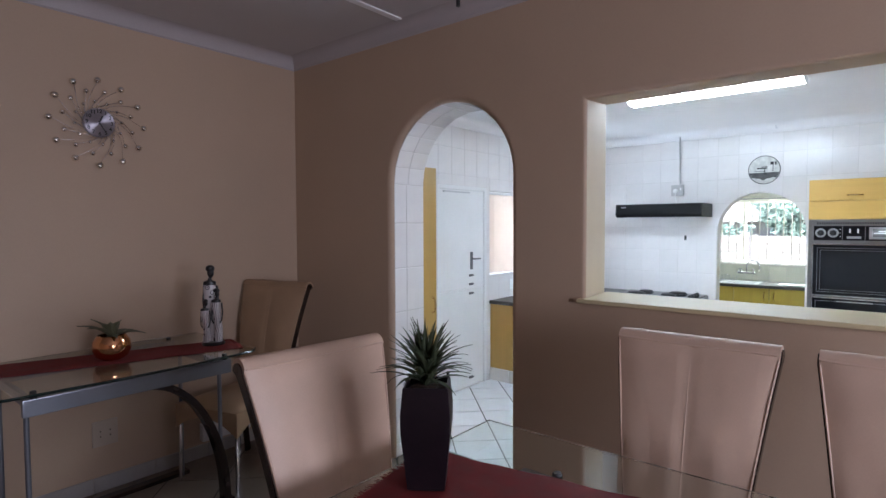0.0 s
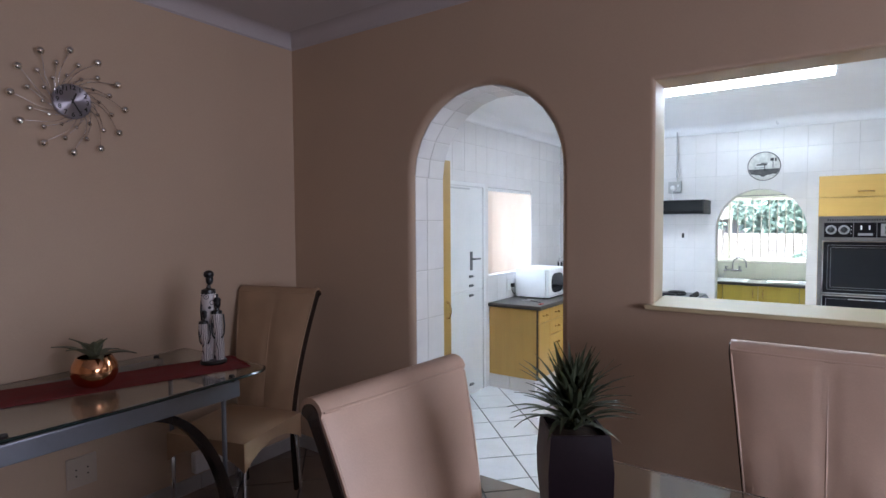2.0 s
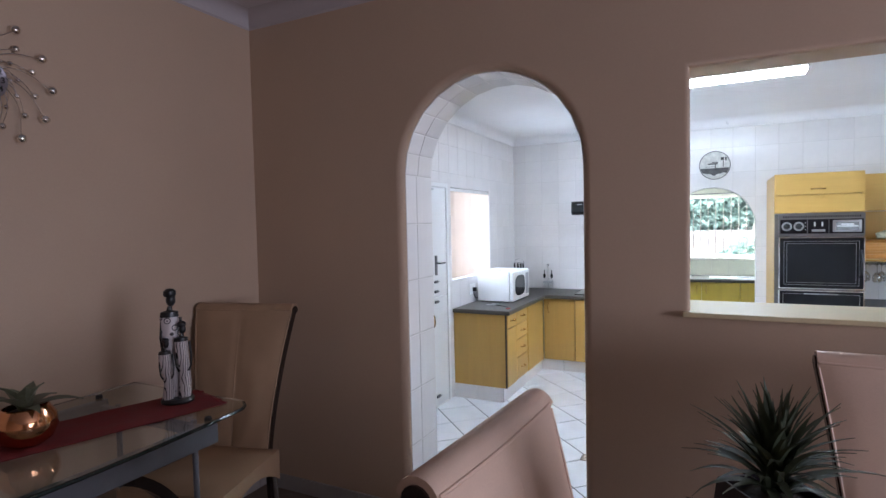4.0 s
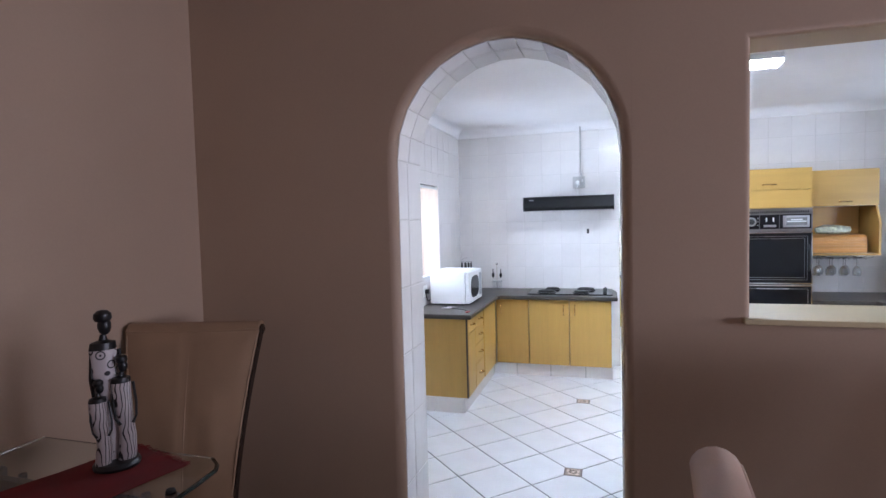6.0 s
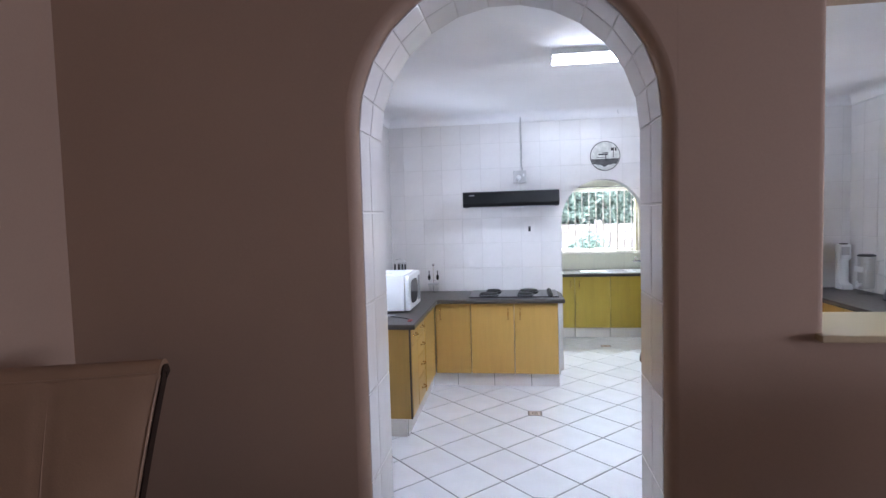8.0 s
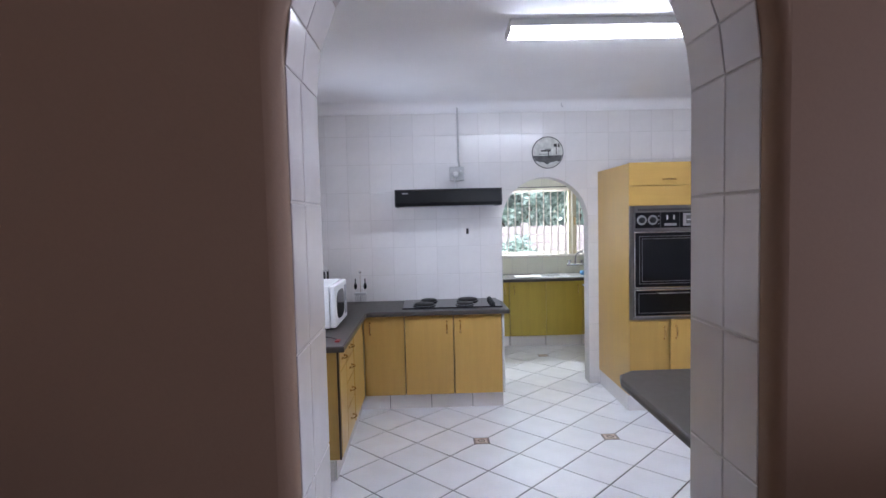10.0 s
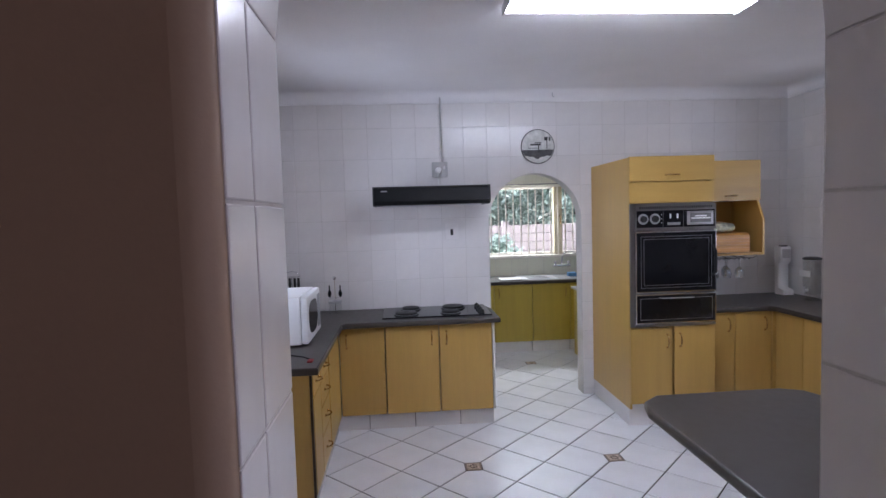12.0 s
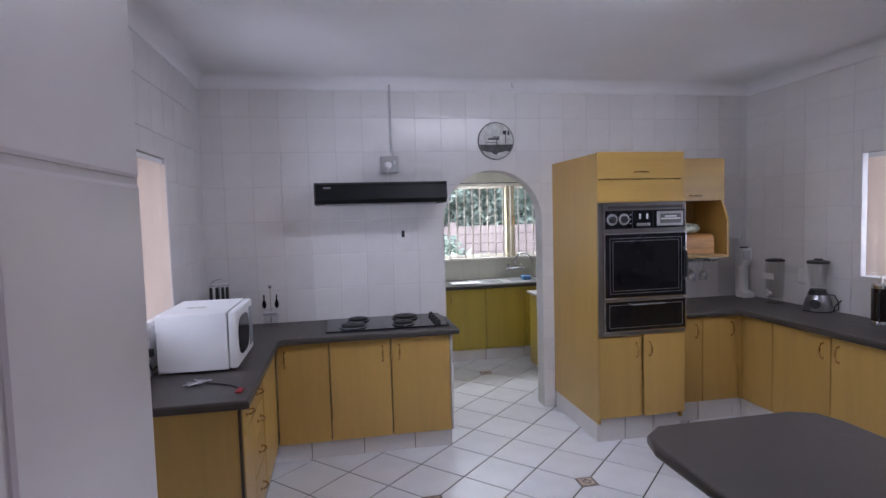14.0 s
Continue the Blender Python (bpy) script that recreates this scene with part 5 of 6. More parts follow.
sink(-0.52, 1, "steel sink with drainer and chrome swan-neck tap")
sink(-1.85, 1, "steel sink with drainer and chrome tap by the window")
solo("dish_cloth", bx(-0.33, -0.23, 8.44, 8.54, 0.8765, 0.925, 0.016, 3), BLUE, "folded blue dish cloth on the sink edge", "cloth")
solo("cutting_board", bx(-1.20, -0.86, 8.30, 8.50, 0.8765, 0.884, 0.003), WHITE, "thin white cutting board on the drainer", "cutting board")
dr = thing("dish_rack", (-1.95, 8.52, 0.8765), "wire dish rack with upturned glass bowls beside the sink", "dish rack")
bm = bmesh.new()
for y in (8.38, 8.52, 8.66):
    tube(bm, [(-2.15, y, 0.95), (-2.13, y, 0.885), (-1.75, y, 0.885), (-1.73, y, 0.95)], 0.003, 6)
for k in range(9):
    x = -2.12 + k * 0.046
    tube(bm, [(x, 8.37, 0.95), (x, 8.38, 0.888), (x, 8.66, 0.888), (x, 8.67, 0.95)], 0.002, 5)
part("wire_frame", bm, STEEL, dr)
for x in (-2.02, -1.86):
    bm = bmesh.new()
    lathe(bm, (x, 8.50, 0.890), [(0.075, 0), (0.072, 0.03), (0.05, 0.07), (0.02, 0.085), (0, 0.087)], 20)
    part("bowl", bm, GLASS_C, dr, "upturned glass bowl")
c = cabinet("side_counter_unit", "x", -0.44, -1, 7.62, 7.92, 0.44, 0.06, 0.80, [(7.622, 7.918, 0.06, 0.80, "")], "mustard laminate unit with pale top in the scullery", "scullery cabinets", kick=TILE_W, back_mat=MUSTARD)
part("counter_top", bx(-0.465, 0.0, 7.59, 7.94, 0.802, 0.826, 0.006), PIPE, c, "pale laminate top")

bars = thing("burglar_bars", ((WIN3[0] + WIN3[1]) / 2, SY - 0.012, WIN3[2]), "white painted steel burglar bars inside the window", "burglar bars")
x = WIN3[0] + 0.06
while x < WIN3[1]:
    part("bar", bx(x - 0.007, x + 0.007, SY - 0.024, SY - 0.010, WIN3[2] - 0.01, WIN3[3] - 0.012, 0.002), BAR, bars)
    x += 0.097
bm = bx(-0.375, -0.265, SY + 0.06, SY + 0.14, WIN3[2], WIN3[3], 0.006)
part("casement_post", bm, MULLION, bpy.data.objects["window_3"], "ochre painted casement post")
bm = bmesh.new()
tube(bm, [(-0.30, SY + 0.055, 1.62), (-0.30, SY + 0.02, 1.62), (-0.30, SY + 0.012, 1.52)], 0.009, 8)
part("casement_handle", bm, BRASS, bpy.data.objects["window_3"], "brass casement handle")
for z in (WIN3[2] - 0.006, WIN3[3] - 0.01):
    part("rail", bx(WIN3[0], WIN3[1], SY - 0.028, SY - 0.006, z - 0.010, z + 0.010, 0.003), BAR, bars)
structure("trim_window_sill", bx(WIN3[0] - 0.03, WIN3[1] + 0.03, SY - 0.03, SY + 0.09, WIN3[2] - 0.035, WIN3[2] - 0.018, 0.004), BAR, "white sill under the barred window")
solo("curtain_rail", tube(bmesh.new(), [(WIN3[0] - 0.05, SY - 0.05, 2.035), (WIN3[1] + 0.05, SY - 0.05, 2.035)], 0.006, 8), IRON, "thin dark curtain wire above the barred window", "curtain rail")

# ---- outside the scullery ----
structure("ground", bx(-60, 60, SY + 0.2, 120, -0.30, -0.20), GROUND, "dry lawn outside the scullery window")
fence = thing("boundary_wall", (0, 12.3, -0.2), "pinkish precast concrete panel wall with posts", "wall")
for i in range(9):
    x = -8 + i * 1.9
    part("post", bx(x - 0.07, x + 0.07, 12.22, 12.36, -0.2, 1.52, 0.01), FENCE, fence)
    for k in range(10):
        part("panel", bx(x + 0.071, x + 1.829, 12.27, 12.32, -0.2 + 0.165 * k + 0.005, -0.2 + 0.165 * (k + 1) - 0.005, 0.008), FENCE, fence)


def bush(name, c, size, n, trunk, label):
    root = thing(name, (c[0], c[1], -0.2), label, "tree")
    bm = bmesh.new()
    for k in range(6):
        a = 2 * math.pi * k / 6 + random.random()
        top = (c[0] + math.cos(a) * size[0] * 0.6, c[1] + math.sin(a) * size[1] * 0.6, c[2] + random.uniform(-0.2, 0.5) * size[2])
        mid = ((c[0] * 2 + top[0]) / 3 + random.uniform(-0.1, 0.1), (c[1] * 2 + top[1]) / 3, -0.2 + (top[2] + 0.2) * 0.5)
        tube(bm, [(c[0] + random.uniform(-0.05, 0.05), c[1], -0.2), mid, top], 0.05, 7, radii=[0.07, 0.045, 0.012])
    part("trunk", bm, TRUNK, root)
    vs, fs = [], []
    for k in range(n):
        while True:
            p = Vector((random.uniform(-1, 1), random.uniform(-1, 1), random.uniform(-1, 1)))
            if 0.35 < p.length < 1.0 + 0.25 * noise.noise(p * 2.3 + Vector(c)):
                break
        if noise.noise(Vector((p.x * size[0], p.y * size[1], p.z * size[2])) * 1.9) < -0.12:
            continue
        o = Vector((c[0] + p.x * size[0], c[1] + p.y * size[1], c[2] + p.z * size[2]))
        d = Vector((random.gauss(0, 1), random.gauss(0, 1), random.gauss(0, 0.6) - 0.3)).normalized()
        s = d.cross(Vector((random.gauss(0, 1), random.gauss(0, 1), random.gauss(0, 1)))).normalized()
        l = random.uniform(0.10, 0.20)
        b = len(vs)
        up = d.cross(s) * l * 0.12
        vs += [o, o + d * l * 0.5 + s * l * 0.26 + up, o + d * l, o + d * l * 0.5 - s * l * 0.26 + up, o + d * l * 0.5 - up]
        fs += [(b, b + 1, b + 4), (b + 1, b + 2, b + 4), (b + 2, b + 3, b + 4), (b + 3, b, b + 4)]
    me = bpy.data.meshes.new("crown")
    me.from_pydata([tuple(v - Vector(root.location)) for v in vs], [], fs)
    me.materials.append(HEDGE)
    ob = new("crown", me)
    ob.parent = root
    return root


for k, (cx, cy, cz, s) in enumerate(((-1.35, 13.7, 2.2, 1.0), (-0.3, 13.5, 2.5, 1.3), (1.0, 13.8, 2.6, 1.7), (2.9, 13.6, 2.2, 1.6))):
    bush("garden_tree", (cx, cy, cz), (s, 1.0, s * 0.85), 9000, True, "leafy green garden tree behind the boundary wall")
bush("garden_shrub", (-0.55, 11.7, 0.75), (0.45, 0.4, 0.55), 2200, True, "small green shrub in front of the boundary wall")
bush("garden_shrub", (-2.75, 13.2, 0.95), (0.8, 0.5, 0.75), 3800, True, "green shrub behind the boundary wall")
rf = thing("neighbour_house", (-4.2, 17, -0.2), "pale pitched roof of a house behind the trees", "house")
part("wall", bx(-6.0, -2.55, 15.2, 20, -0.2, 1.78), FENCE, rf)
bm = bmesh.new()
prism(bm, [(-6.3, 1.80), (-6.3, 1.74), (-2.3, 1.74), (-2.3, 1.80), (-4.2, 2.95)], "y", 14.9, 20.2)
part("roof", bm, material("pale roof sheet", (0.55, 0.53, 0.50), 0.6, vary=0.1, scale=4), rf)


# ---- dining room ----
def chair_profile(n=18):
    """Side outline of the back: (y, z) from the seat up, leaning back and curling over at the top; front is -y."""
    pts = []
    for k in range(n + 1):
        s = k / n
        z = 0.40 + s * 0.675
        y = -0.135 + 0.135 * s ** 1.7
        pts.append((y, z))
    y0, z0 = pts[-1]
    r = 0.030
    for k in range(1, 9):
        a = math.pi * 0.98 * k / 8
        pts.append((y0 + r * (1 - math.cos(a)), z0 + r * math.sin(a)))
    return pts


def half_width(z):
    s = min(1.0, max(0.0, (z - 0.40) / 0.675))
    return 0.178 + 0.082 * s ** 1.25


CHAIR = thing("dining_chair", (0, 0, 0), "high-backed cream leatherette dining chair with dark bentwood edges", "chair", "dining chairs")
prof = chair_profile()
bm = bmesh.new()
cols = 20
front, back = [], []
for i, (y, z) in enumerate(prof):
    j = max(1, min(len(prof) - 2, i))
    t = (Vector((prof[j + 1][0] - prof[j - 1][0], prof[j + 1][1] - prof[j - 1][1]))).normalized()
    nrm = Vector((-t.y, t.x))
    w = half_width(z if i <= 18 else 1.075)
    rf_, rb_ = [], []
    for c in range(cols + 1):
        u = -1 + 2 * c / cols
        seam = 0.006 * math.exp(-(u / 0.035) ** 2)
        puff = 0.016 * (1 - abs(u) ** 5)
        fold = 0.004 * math.sin(9 * u + 3 * math.sin(7 * z)) * math.exp(-((z - 0.62) / 0.22) ** 2) + 0.002 * noise.noise(Vector((u * 3, z * 6, 1)))
        thick = (puff + fold - seam) if i <= 18 else 0.008
        rf_.append(bm.verts.new((u * w, y + nrm.x * (thick + 0.004), z + nrm.y * (thick + 0.004))))
        rb_.append(bm.verts.new((u * w, y - nrm.x * 0.014, z - nrm.y * 0.014)))
    front.append(rf_)
    back.append(rb_)
for G, flip in ((front, False), (back, True)):
    for i in range(len(G) - 1):
        for c in range(cols):
            q = (G[i][c], G[i][c + 1], G[i + 1][c + 1], G[i + 1][c])
            bm.faces.new(q[::-1] if flip else q)
for i in range(len(front) - 1):
    for c in (0, cols):
        bm.faces.new((front[i][c], front[i + 1][c], back[i + 1][c], back[i][c]))
for i in (0, len(front) - 1):
    for c in range(cols):
        bm.faces.new((front[i][c], front[i][c + 1], back[i][c + 1], back[i][c]))
br = part("backrest", bm, LEATHER, CHAIR)
bm = bmesh.new()
for u in (-1, 1):
    tube(bm, [(u * (half_width(z) - 0.003), y - 0.006, z) for y, z in prof[:19]], 0.0035, 6)
tube(bm, [(0, y - 0.0125, z) for y, z in prof[:19]], 0.003, 6)
yt, zt = prof[19]
tube(bm, [(u * half_width(1.075), yt - 0.010 - 0.004 * (1 - u * u), zt + 0.004 * u * u) for u in [-0.98 + 1.96 * k / 12 for k in range(13)]], 0.004, 6)
part("piping", bm, LEATHER, br)
for u in (-1, 1):
    bm = bmesh.new()
    rows = []
    full = [(-0.105, 0.0), (-0.118, 0.12), (-0.130, 0.26)] + prof
    for i, (y, z) in enumerate(full):
        j = max(1, min(len(full) - 2, i))
        t = Vector((full[j + 1][0] - full[j - 1][0], full[j + 1][1] - full[j - 1][1])).normalized()
        nrm = Vector((-t.y, t.x))
        w = half_width(min(max(z, 0.40), 1.075)) if i < 22 else half_width(1.075)
        h = 0.013
        rows.append([bm.verts.new((u * (w + a), y + nrm.x * b, z + nrm.y * b)) for a, b in ((-0.013, -0.003), (0.005, -0.001), (0.005, -0.036), (-0.013, -0.036))])
    for A, B in zip(rows, rows[1:]):
        for k in range(4):
            bm.faces.new((A[k], A[(k + 1) % 4], B[(k + 1) % 4], B[k]))
    bm.faces.new(rows[0])
    bm.faces.new(rows[-1])
    sr = part("bentwood_edge", bm, DARKWOOD, CHAIR, "dark bentwood side strip")
    bm = bmesh.new()
    tube(bm, [(u * (half_width(min(max(z, 0.40), 1.075)) + 0.002), y + 0.040, z) for y, z in full[:22]], 0.003, 6)
    part("chrome_line", bm, CHROME, sr)
bm = bmesh.new()
g = bmesh.new()
n = 14
top, low = [], []
for i in range(n + 1):
    a, b = [], []
    for j in range(n + 1):
        u, v = -1 + 2 * i / n, -1 + 2 * j / n
        x, y = u * (0.235 - 0.02 * (1 - v) / 2 * 0), -0.36 + v * 0.235
        puff = 0.030 * (1 - abs(u) ** 4) * (1 - abs(v) ** 4)
        a.append(g.verts.new((x, y, 0.455 + puff)))
        arch_u, arch_v = 0.085 * (1 - u * u), 0.085 * (1 - v * v)
        edge = max(abs(u), abs(v)) > 0.999
        b.append(g.verts.new((x, y, (0.315 + (arch_u if abs(v) > 0.999 else 0) + (arch_v if abs(u) > 0.999 and abs(v) < 0.999 else 0)) if edge else 0.40)))
    top.append(a)
    low.append(b)
for G in (top, low):
    for i in range(n):
        for j in range(n):
            g.faces.new((G[i][j], G[i + 1][j], G[i + 1][j + 1], G[i][j + 1]))
for i in range(n):
    for A, B in (((i, 0), (i + 1, 0)), ((i, n), (i + 1, n)), ((0, i), (0, i + 1)), ((n, i), (n, i + 1))):
        g.faces.new((top[A[0]][A[1]], top[B[0]][B[1]], low[B[0]][B[1]], low[A[0]][A[1]]))
part("seat", g, LEATHER, CHAIR, "cream seat with a scalloped skirt")
for x in (-0.215, 0.215):
    for y, yb in ((-0.575, -0.585), (-0.150, -0.110)):
        bm = bmesh.new()
        tube(bm, [(x, y, 0.40), (x * 1.02, yb, 0.0)], 0.010, 10, radii=[0.012, 0.009])
        part("leg", bm, CHROME, CHAIR, "thin chrome leg")


def seat_at(ob, tl, tr):
    """The pose that puts the back's top corners at tl and tr, as seen from its front."""
    a = math.degrees(math.atan2(tr[1] - tl[1], tr[0] - tl[0]))
    return pose((tl[0] + tr[0]) / 2, (tl[1] + tr[1]) / 2, DF, 0, 0, a)


CHAIR.matrix_basis = seat_at(CHAIR, (-0.865, 2.02), (-0.345, 2.02))
tagged(CHAIR, "high-backed cream leatherette chair behind the glass table")
for tl, tr, lab in (((-0.245, 2.03), (0.275, 2.03), "high-backed cream leatherette chair behind the glass table"),
                    ((-1.525, 0.862), (-1.485, 1.382), "high-backed cream leatherette chair at the table's end"),
                    ((-3.490, 2.03), (-2.995, 2.17), "high-backed shaded tan leatherette chair turned in the corner beside the console")):
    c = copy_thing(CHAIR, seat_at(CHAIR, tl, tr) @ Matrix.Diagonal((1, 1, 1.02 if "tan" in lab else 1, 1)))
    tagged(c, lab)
    # the corner chair's cover: tan, with shade mixed into its colour
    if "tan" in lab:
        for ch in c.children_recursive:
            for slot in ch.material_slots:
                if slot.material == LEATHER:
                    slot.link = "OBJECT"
                    slot.material = TAN_SHADED


def runner(name, x0, x1, y0, y1, z, label, along):
    """A woven cloth strip with a frayed, wavy edge lying on a table."""
    bm = bmesh.new()
    nx, ny = 40, 16
    G = []
    for i in range(nx + 1):
        row = []
        for j in range(ny + 1):
            u, v = i / nx, j / ny
            e = 0.008
            x = x0 + (x1 - x0) * u + (e * noise.noise(Vector((v * 9, 3, x0))) if i in (0, nx) else 0)
            y = y0 + (y1 - y0) * v + (e * noise.noise(Vector((u * 14, 7, y0))) if j in (0, ny) else 0)
            row.append(bm.verts.new((x, y, z + 0.003 + 0.004 * abs(noise.noise(Vector((x * 7, y * 7, 0.5)))))))
        G.append(row)
    for i in range(nx):
        for j in range(ny):
            bm.faces.new((G[i][j], G[i + 1][j], G[i + 1][j + 1], G[i][j + 1]))
    geom = bmesh.ops.extrude_face_region(bm, geom=bm.faces[:])
    for v in geom["geom"]:
        if isinstance(v, bmesh.types.BMVert):
            v.co.z = z + 0.0012
    root = thing(name, ((x0 + x1) / 2, (y0 + y1) / 2, z), label, "table runner")
    part("cloth", bm, RED, root)
    for end in (0, 1):
        bm = bmesh.new()
        for k in range(46):
            t = (k + random.random()) / 46
            l = random.uniform(0.008, 0.022)
            if along == "y":
                p, d = Vector((x0 + (x1 - x0) * t, (y0, y1)[end], z + 0.003)), Vector((random.uniform(-0.3, 0.3), (-1, 1)[end], -0.08))
            else:
                p, d = Vector(((x0, x1)[end], y0 + (y1 - y0) * t, z + 0.003)), Vector(((-1, 1)[end], random.uniform(-0.3, 0.3), -0.08))
            tube(bm, [p - d * 0.006, p + d * l], 0.0013, 4)
        ends = part("fringe", bm, RED, root)
        ends["kind"] = "stuff"
    return root


# console table
CZ = 0.985
con = thing("console_table", (-3.12, 1.08, DF), "glass console table with silver apron and black bentwood arcs", "table")
bm = bmesh.new()
outline = []
X0, X1, Y0, Y1 = DX + 0.02, -2.76, 0.50, 1.69
outline = [(X0, Y0), (X1 - 0.06, Y0), (X1 - 0.02, Y0 + 0.03)] + [(X1 + 0.03 * math.sin(math.pi * k / 12), Y0 + 0.06 + (Y1 - Y0 - 0.12) * k / 12) for k in range(13)] + [(X1 - 0.02, Y1 - 0.03), (X1 - 0.06, Y1), (X0, Y1)]
prism(bm, outline, "z", CZ, CZ + 0.012)
ct = part("glass_top", bm, GLASS_T, con, "clear glass top", smooth=False)
bm = bmesh.new()
tube(bm, [(x, y, CZ + 0.006) for x, y in outline[1:-1]], 0.0062, 6)
part("dark_edge", bm, material("green black glass edge", (0.01, 0.02, 0.018), 0.1), ct)
bm = bmesh.new()
box(bm, -2.80, -2.77, 0.62, 1.52, CZ - 0.085, CZ - 0.012, 0.006)
part("front_apron", bm, SILVER, con)
bm = bmesh.new()
box(bm, -3.45, -3.42, 0.62, 1.52, CZ - 0.085, CZ - 0.012, 0.006)
part("rear_apron", bm, SILVER, con)
for y in (0.66, 1.49):
    part("cross_rail", bx(-3.42, -2.80, y - 0.012, y + 0.012, CZ - 0.07, CZ - 0.03, 0.004), SILVER, con)
    for x in (-2.785, -3.435):
        bm = bmesh.new()
        lathe(bm, (x, y, CZ - 0.013), [(0, 0), (0.014, 0), (0.014, 0.013), (0, 0.013)], 14)
        lathe(bm, (x, y, CZ + 0.012), [(0, 0), (0.013, 0), (0.011, 0.006), (0, 0.007)], 14)
        part("glass_bolt", bm, BLACK_MATT, con)
for x in (-2.90, -3.36):
    for y in (0.66, 1.52):
        bm = bmesh.new()
        tube(bm, [(x, y, DF), (x, y, CZ - 0.03)], 0.011, 12)
        part("post", bm, SILVER, con, "thin silver post")
for x in (-2.86,):
    for s in (1,):
        bm = bmesh.new()
        rows = []
        for k in range(21):
            a = math.pi / 2 * k / 20
            y, z = 1.08 + s * (0.02 + 0.42 * math.sin(a)), DF + 0.02 + (CZ - 0.10 - DF) * math.cos(a)
            ny_, nz_ = s * math.sin(a), math.cos(a)
            rows.append([bm.verts.new((x + dx, y + ny_ * d, z + nz_ * d)) for dx, d in ((-0.03, 0.018), (0.03, 0.018), (0.03, -0.018), (-0.03, -0.018))])
        for A, B in zip(rows, rows[1:]):
            for k in range(4):
                bm.faces.new((A[k], A[(k + 1) % 4], B[(k + 1) % 4], B[k]))
        bm.faces.new(rows[0])
        bm.faces.new(rows[-1])
        part("bentwood_arc", bm, DARKWOOD, con, "black bentwood arc")
for x in (-2.86, -3.38):
    part("foot_bar", bx(x - 0.03, x + 0.03, 0.60, 1.56, DF, DF + 0.022, 0.006), DARKWOOD, con)
cr_ = runner("table_runner", -3.125, -2.845, 0.50, 1.665, CZ + 0.012, "dark red woven runner laid askew on the console table", "y")
cr_.matrix_basis = Matrix.Translation((-2.985, 1.665, 0)) @ pose(0, 0, 0, 0, 0, -17) @ Matrix.Translation((2.985, -1.665, 0)) @ cr_.matrix_basis

# copper bowl with succulent
pot = thing("copper_planter", (-3.13, 1.075, CZ + 0.0175), "round polished copper bowl with a small artificial succulent", "planter")
pc = (-3.13, 1.075, CZ + 0.0175)
bm = bmesh.new()
lathe(bm, pc, [(0, 0), (0.045, 0), (0.072, 0.018), (0.088, 0.055), (0.084, 0.092), (0.066, 0.122), (0.060, 0.124), (0.064, 0.116), (0.078, 0.085), (0, 0.080)], 36)
part("bowl", bm, COPPER, pot, "polished copper bowl")
bm = bmesh.new()
lathe(bm, (pc[0], pc[1], pc[2] + 0.1), [(0.063, 0), (0.05, 0.008), (0, 0.012)], 20)
part("moss", bm, SOIL, pot)


def blade(bm, root, yaw, rise, length, width, droop, seg=7, thick=0.0015):
    d = Vector((math.cos(yaw), math.sin(yaw), 0))
    s = Vector((-d.y, d.x, 0))
    p, ang = Vector(root), rise
    rows = []
    for k in range(seg + 1):
        t = k / seg
        w = width * (math.sin(math.pi * min(1, 0.18 + 0.82 * t)) ** 0.7) * (1 - t ** 4) + 0.0004
        up = Vector((-d.x * math.sin(ang), -d.y * math.sin(ang), math.cos(ang)))
        rows.append([bm.verts.new(p - s * w + up * w * 0.25), bm.verts.new(p - up * thick), bm.verts.new(p + s * w + up * w * 0.25), bm.verts.new(p + up * thick * 0.5)])
        p = p + (d * math.cos(ang) + Vector((0, 0, math.sin(ang)))) * (length / seg)
        ang -= droop / seg
    for A, B in zip(rows, rows[1:]):
        for k in range(4):
            bm.faces.new((A[k], A[(k + 1) % 4], B[(k + 1) % 4], B[k]))
    bm.faces.new(rows[-1])


for k in range(11):
    bm = bmesh.new()
    ring = k % 3
    blade(bm, (pc[0], pc[1], pc[2] + 0.108), 2.4 * k + random.uniform(-0.2, 0.2), (0.50, 0.85, 1.25)[ring], random.uniform(0.12, 0.17), random.uniform(0.020, 0.027), 0.9, thick=0.003)
    part("leaf", bm, LEAF_S, pot)

